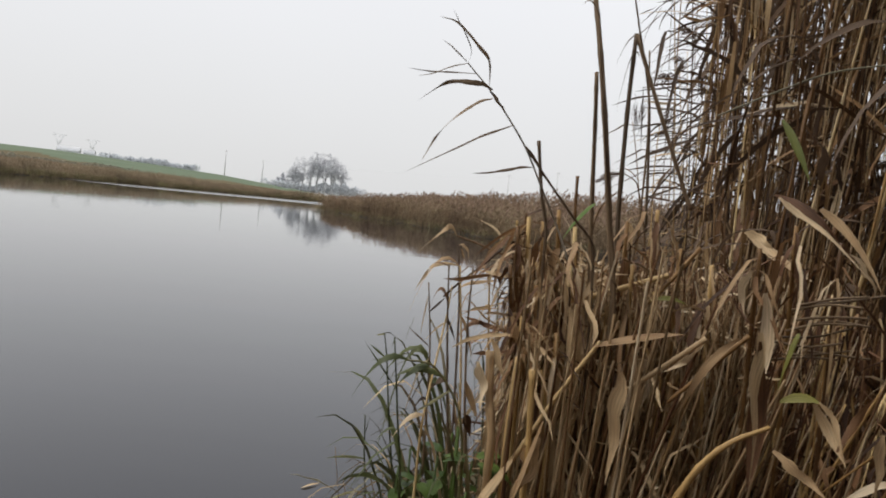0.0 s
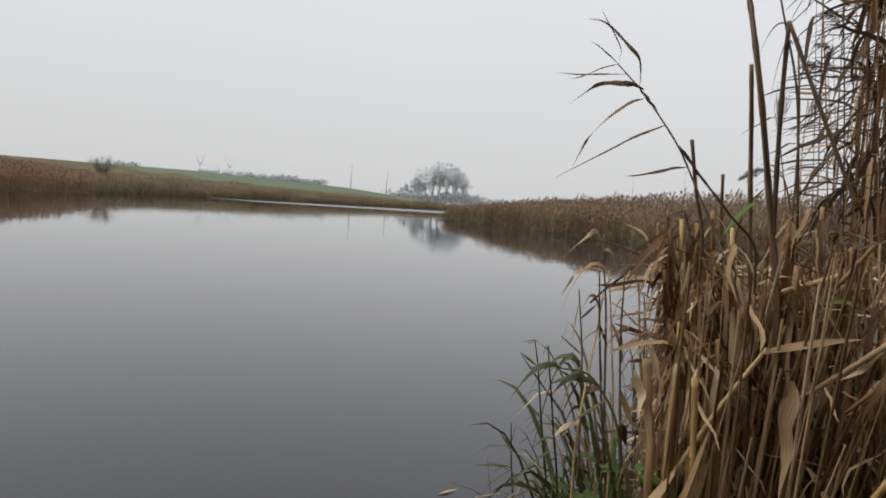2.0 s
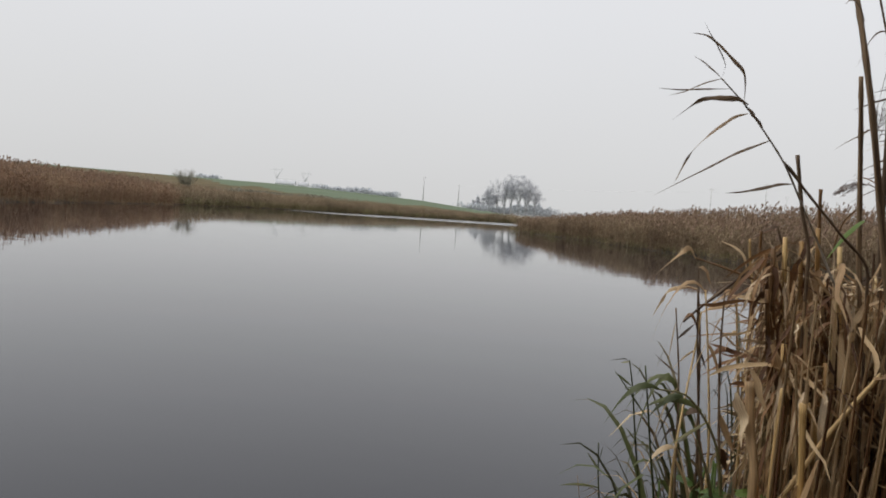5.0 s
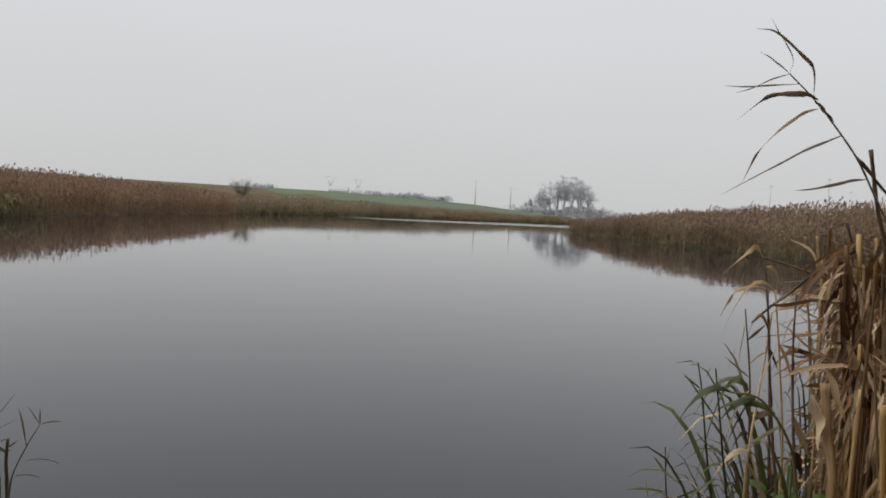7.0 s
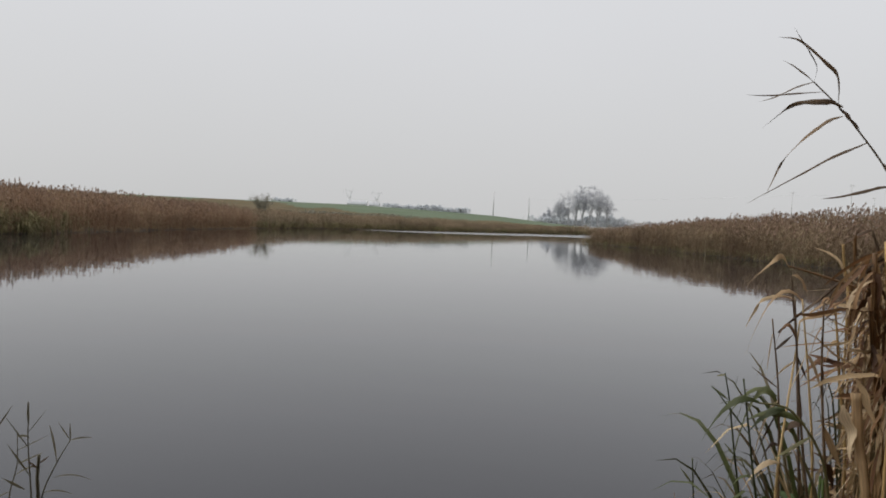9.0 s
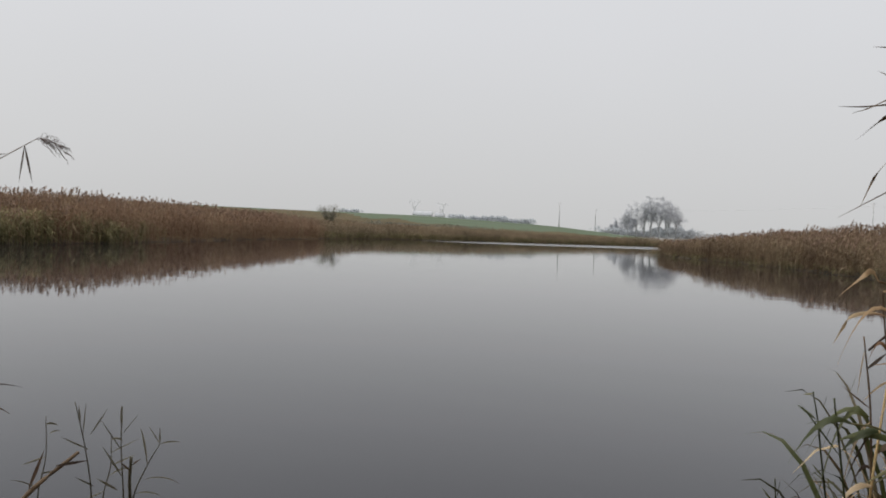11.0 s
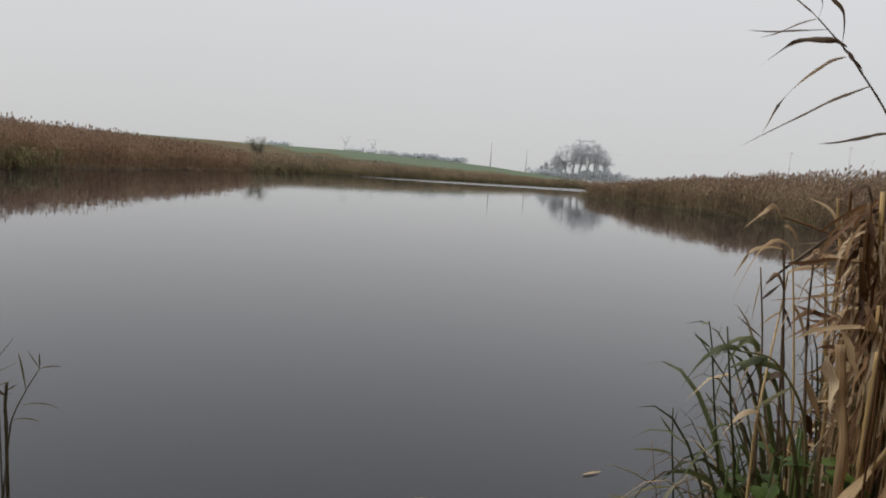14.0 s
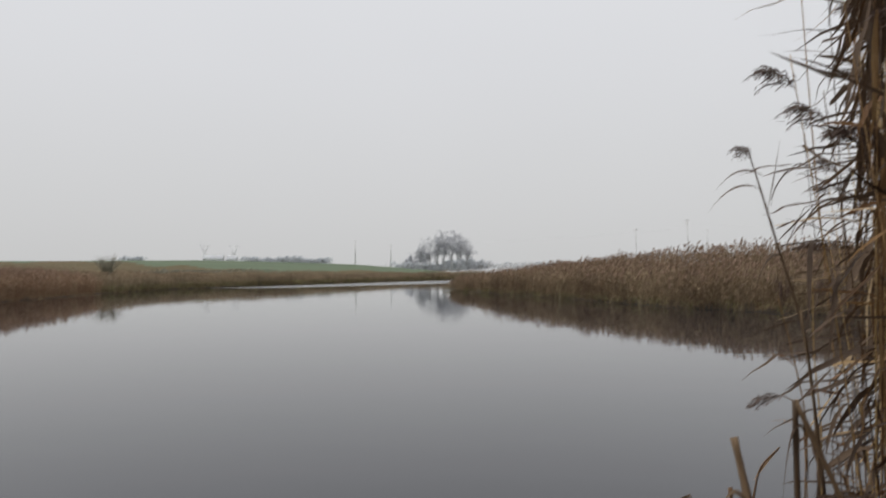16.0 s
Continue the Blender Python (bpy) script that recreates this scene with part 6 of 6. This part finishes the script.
stalk("reed_shoot", [(-1.474, 0.776, 0.691), (-1.475, 0.773, 0.889), (-1.471, 0.780, 1.022), (-1.472, 0.778, 1.156)], 0.0016, 0.0006, "leafy olive reed shoot in the shallows", [((-1.475, 0.774, 0.905), (-1.456, 0.805, 0.929), 0.006, 0.0023), ((-1.475, 0.774, 0.939), (-1.461, 0.797, 0.960), 0.006, 0.0033), ((-1.472, 0.779, 0.971), (-1.489, 0.749, 0.970), 0.0, 0.0025), ((-1.471, 0.780, 1.006), (-1.460, 0.799, 0.995), 0.003, 0.0025), ((-1.471, 0.781, 1.038), (-1.493, 0.741, 1.054), 0.003, 0.0036), ((-1.471, 0.781, 1.072), (-1.454, 0.808, 1.090), 0.003, 0.0040), ((-1.473, 0.777, 1.106), (-1.487, 0.753, 1.092), 0.0, 0.0035), ((-1.473, 0.778, 1.140), (-1.450, 0.814, 1.164), 0.003, 0.0027)], None, M_OLIVE, M_OLIVE, SIDE)
stalk("reed_stub", [(-0.931, 0.708, 0.820), (-0.935, 0.704, 0.995), (-0.936, 0.703, 1.019), (-0.935, 0.704, 1.049)], 0.0032, 0.0026, "short dark broken reed stub", [((-0.935, 0.704, 1.038), (-0.927, 0.713, 1.046), 0.0, 0.006), ((-0.935, 0.704, 1.030), (-0.944, 0.694, 1.043), 0.0, 0.004)], None, M_OLIVE, M_BLADE, SIDE)
stalk("straw", [(-0.994, 0.562, 0.987), (-0.993, 0.599, 1.022), (-0.993, 0.666, 1.055)], 0.0030, 0.0026, "slanting brown straw over the water", stem_m=M_SHEATH, leaf_m=M_BLADE, blades=[((-0.993, 0.633, 1.045), (-0.969, 0.664, 1.049), 0.0, 0.004), ((-0.995, 0.597, 1.024), (-0.985, 0.610, 1.073), 0.0, 0.005)])
stalk("common_reed", [(-1.657, 0.955, 0.634), (-1.662, 0.947, 0.879), (-1.665, 0.943, 1.073), (-1.661, 0.948, 1.241), (-1.658, 0.954, 1.337)], 0.0028, 0.0012, "thin dark reed with limp hanging leaves", [
    ((-1.662, 0.947, 1.217), (-1.669, 0.936, 1.139), 0.0, 0.012), ((-1.664, 0.944, 1.147), (-1.656, 0.956, 1.072), 0.0, 0.010), ((-1.664, 0.944, 1.127), (-1.669, 0.936, 1.085), 0.0, 0.012), ((-1.665, 0.943, 1.073), (-1.671, 0.932, 1.037), 0.0, 0.008),
    ((-1.663, 0.946, 1.048), (-1.654, 0.960, 0.993), 0.0, 0.006), ((-1.661, 0.948, 1.022), (-1.694, 0.895, 1.031), 0.0, 0.005), ((-1.660, 0.950, 1.020), (-1.619, 1.012, 1.007), 0.003, 0.003), ((-1.662, 0.947, 0.982), (-1.631, 0.995, 0.951), 0.004, 0.005), ((-1.665, 0.943, 0.922), (-1.664, 0.943, 0.879), 0.0, 0.012), ((-1.661, 0.950, 0.782), (-1.651, 0.965, 0.828), 0.0, 0.008)], None, M_OLIVE, M_BLADE, SIDE)
stalk("common_reed", [(-1.593, 0.869, 0.681), (-1.598, 0.860, 0.819), (-1.602, 0.853, 1.023), (-1.608, 0.843, 1.226), (-1.620, 0.822, 1.381)], 0.0028, 0.0014, "thin dark reed with limp hanging leaves", [
    ((-1.604, 0.850, 1.091), (-1.585, 0.881, 1.064), 0.006, 0.006), ((-1.606, 0.846, 1.181), (-1.628, 0.808, 1.237), 0.0, 0.008), ((-1.606, 0.847, 1.203), (-1.584, 0.884, 1.194), 0.003, 0.005), ((-1.607, 0.845, 1.235), (-1.579, 0.892, 1.241), 0.004, 0.006), ((-1.601, 0.856, 0.956), (-1.610, 0.840, 0.912), 0.0, 0.008)], None, M_OLIVE, M_BLADE, SIDE)
stalk("arching_reed", [(-2.990, 1.329, 0.371), (-2.966, 1.378, 0.952), (-2.915, 1.476, 1.327), (-2.830, 1.625, 1.507), (-2.772, 1.717, 1.590), (-2.720, 1.794, 1.656)], 0.0046, 0.0018, "dry reed arching out with a drooping head", [
    ((-2.743, 1.760, 1.627), (-2.727, 1.783, 1.490), 0.0, 0.010), ((-2.743, 1.760, 1.627), (-2.752, 1.747, 1.488), 0.0, 0.008), ((-2.790, 1.689, 1.563), (-2.789, 1.691, 1.470), 0.0, 0.014), ((-2.805, 1.665, 1.544), (-2.791, 1.688, 1.480), 0.0, 0.008), ((-2.816, 1.648, 1.518), (-2.814, 1.651, 1.374), 0.0, 0.016), ((-2.825, 1.633, 1.521), (-2.772, 1.717, 1.590), 0.02, 0.012)],
    ((-2.728, 1.782, 1.648), (0.6, 0.5, 0.12), 0.14, 41), M_SHEATH, M_BLADE, SIDE)

# reeds in the shallows that come into view as the camera rises
stalk("common_reed", [(0.454, 2.155, 1.363), (0.424, 2.162, 1.711), (0.373, 2.173, 1.926), (0.342, 2.178, 2.050), (0.317, 2.183, 2.146)], 0.0040, 0.0012, "leaning reed with a small ragged head", stem_m=M_SHEATH, leaf_m=M_BLADE, blades=[
    ((0.350, 2.177, 2.079), (0.243, 2.193, 2.046), 0.03, 0.008), ((0.342, 2.178, 2.050), (0.229, 2.195, 1.999), 0.03, 0.008), ((0.377, 2.172, 1.932), (0.449, 2.156, 2.009), 0.0, 0.010), ((0.373, 2.173, 1.958), (0.414, 2.164, 1.978), 0.0, 0.008),
    ((0.355, 2.176, 1.997), (0.385, 2.170, 2.156), 0.0, 0.014), ((0.384, 2.170, 1.894), (0.323, 2.182, 1.811), 0.035, 0.013), ((0.350, 2.177, 2.079), (0.494, 2.145, 2.082), 0.012, 0.009)], head=((0.325, 2.181, 2.115), (-0.25, 0.1, 0.6), 0.09, 51))
stalk("common_reed", [(0.544, 2.442, 1.119), (0.513, 2.449, 1.356), (0.473, 2.458, 1.511), (0.434, 2.466, 1.538)], 0.0034, 0.0014, "low bent reed with a drooping head", [((0.490, 2.454, 1.454), (0.556, 2.439, 1.559), 0.0, 0.012)], ((0.441, 2.465, 1.535), (-0.7, 0, 0.1), 0.10, 52))
stalk("common_reed", [(0.306, 2.184, 1.325), (0.326, 2.181, 1.415), (0.367, 2.174, 1.467)], 0.0026, 0.0016, "thin broken reed in the shallows", [((0.313, 2.183, 1.389), (0.367, 2.174, 1.463), 0.006, 0.010)])
stalk("bent_reed", [(0.10, 1.88, 0.15), (0.102, 1.899, 1.246), (0.092, 1.900, 1.307), (0.087, 1.900, 1.359)], 0.0026, 0.0026, "thin dark stub bent over at the top", [((0.087, 1.900, 1.359), (0.142, 1.895, 1.391), 0.0, 0.005)])
stalk("straw", [(0.12, 1.84, 0.15), (0.102, 1.849, 1.255), (0.106, 1.848, 1.329), (0.105, 1.848, 1.379)], 0.0034, 0.0034, "pale cut straw at the top of the clump")

# bits of leaf afloat on the pond
for a, b, w in (((-0.70, 3.52, 0.0), (-0.63, 3.61, 0.0), 0.02), ((-1.27, 2.87, 0.0), (-1.11, 2.92, 0.0), 0.012), ((-0.82, 3.01, 0.0), (-0.66, 3.02, 0.0), 0.014)):
    bf, a, b = Buf(), Vector(a), Vector(b)
    bf.ribbon(arc(Vector((0, 0, 0)), b - a, 0.004, 7), [w * q for q in LENS], Vector((0.3, 1, 0)), 0.08)
    ob = new("floating_leaf", bf.mesh("floating_leaf", M_LEAF))
    ob.location = a + Vector((0, 0, 0.004))
    tagged(ob, "pale dead reed leaf floating on the water", "leaf", "floating leaves")
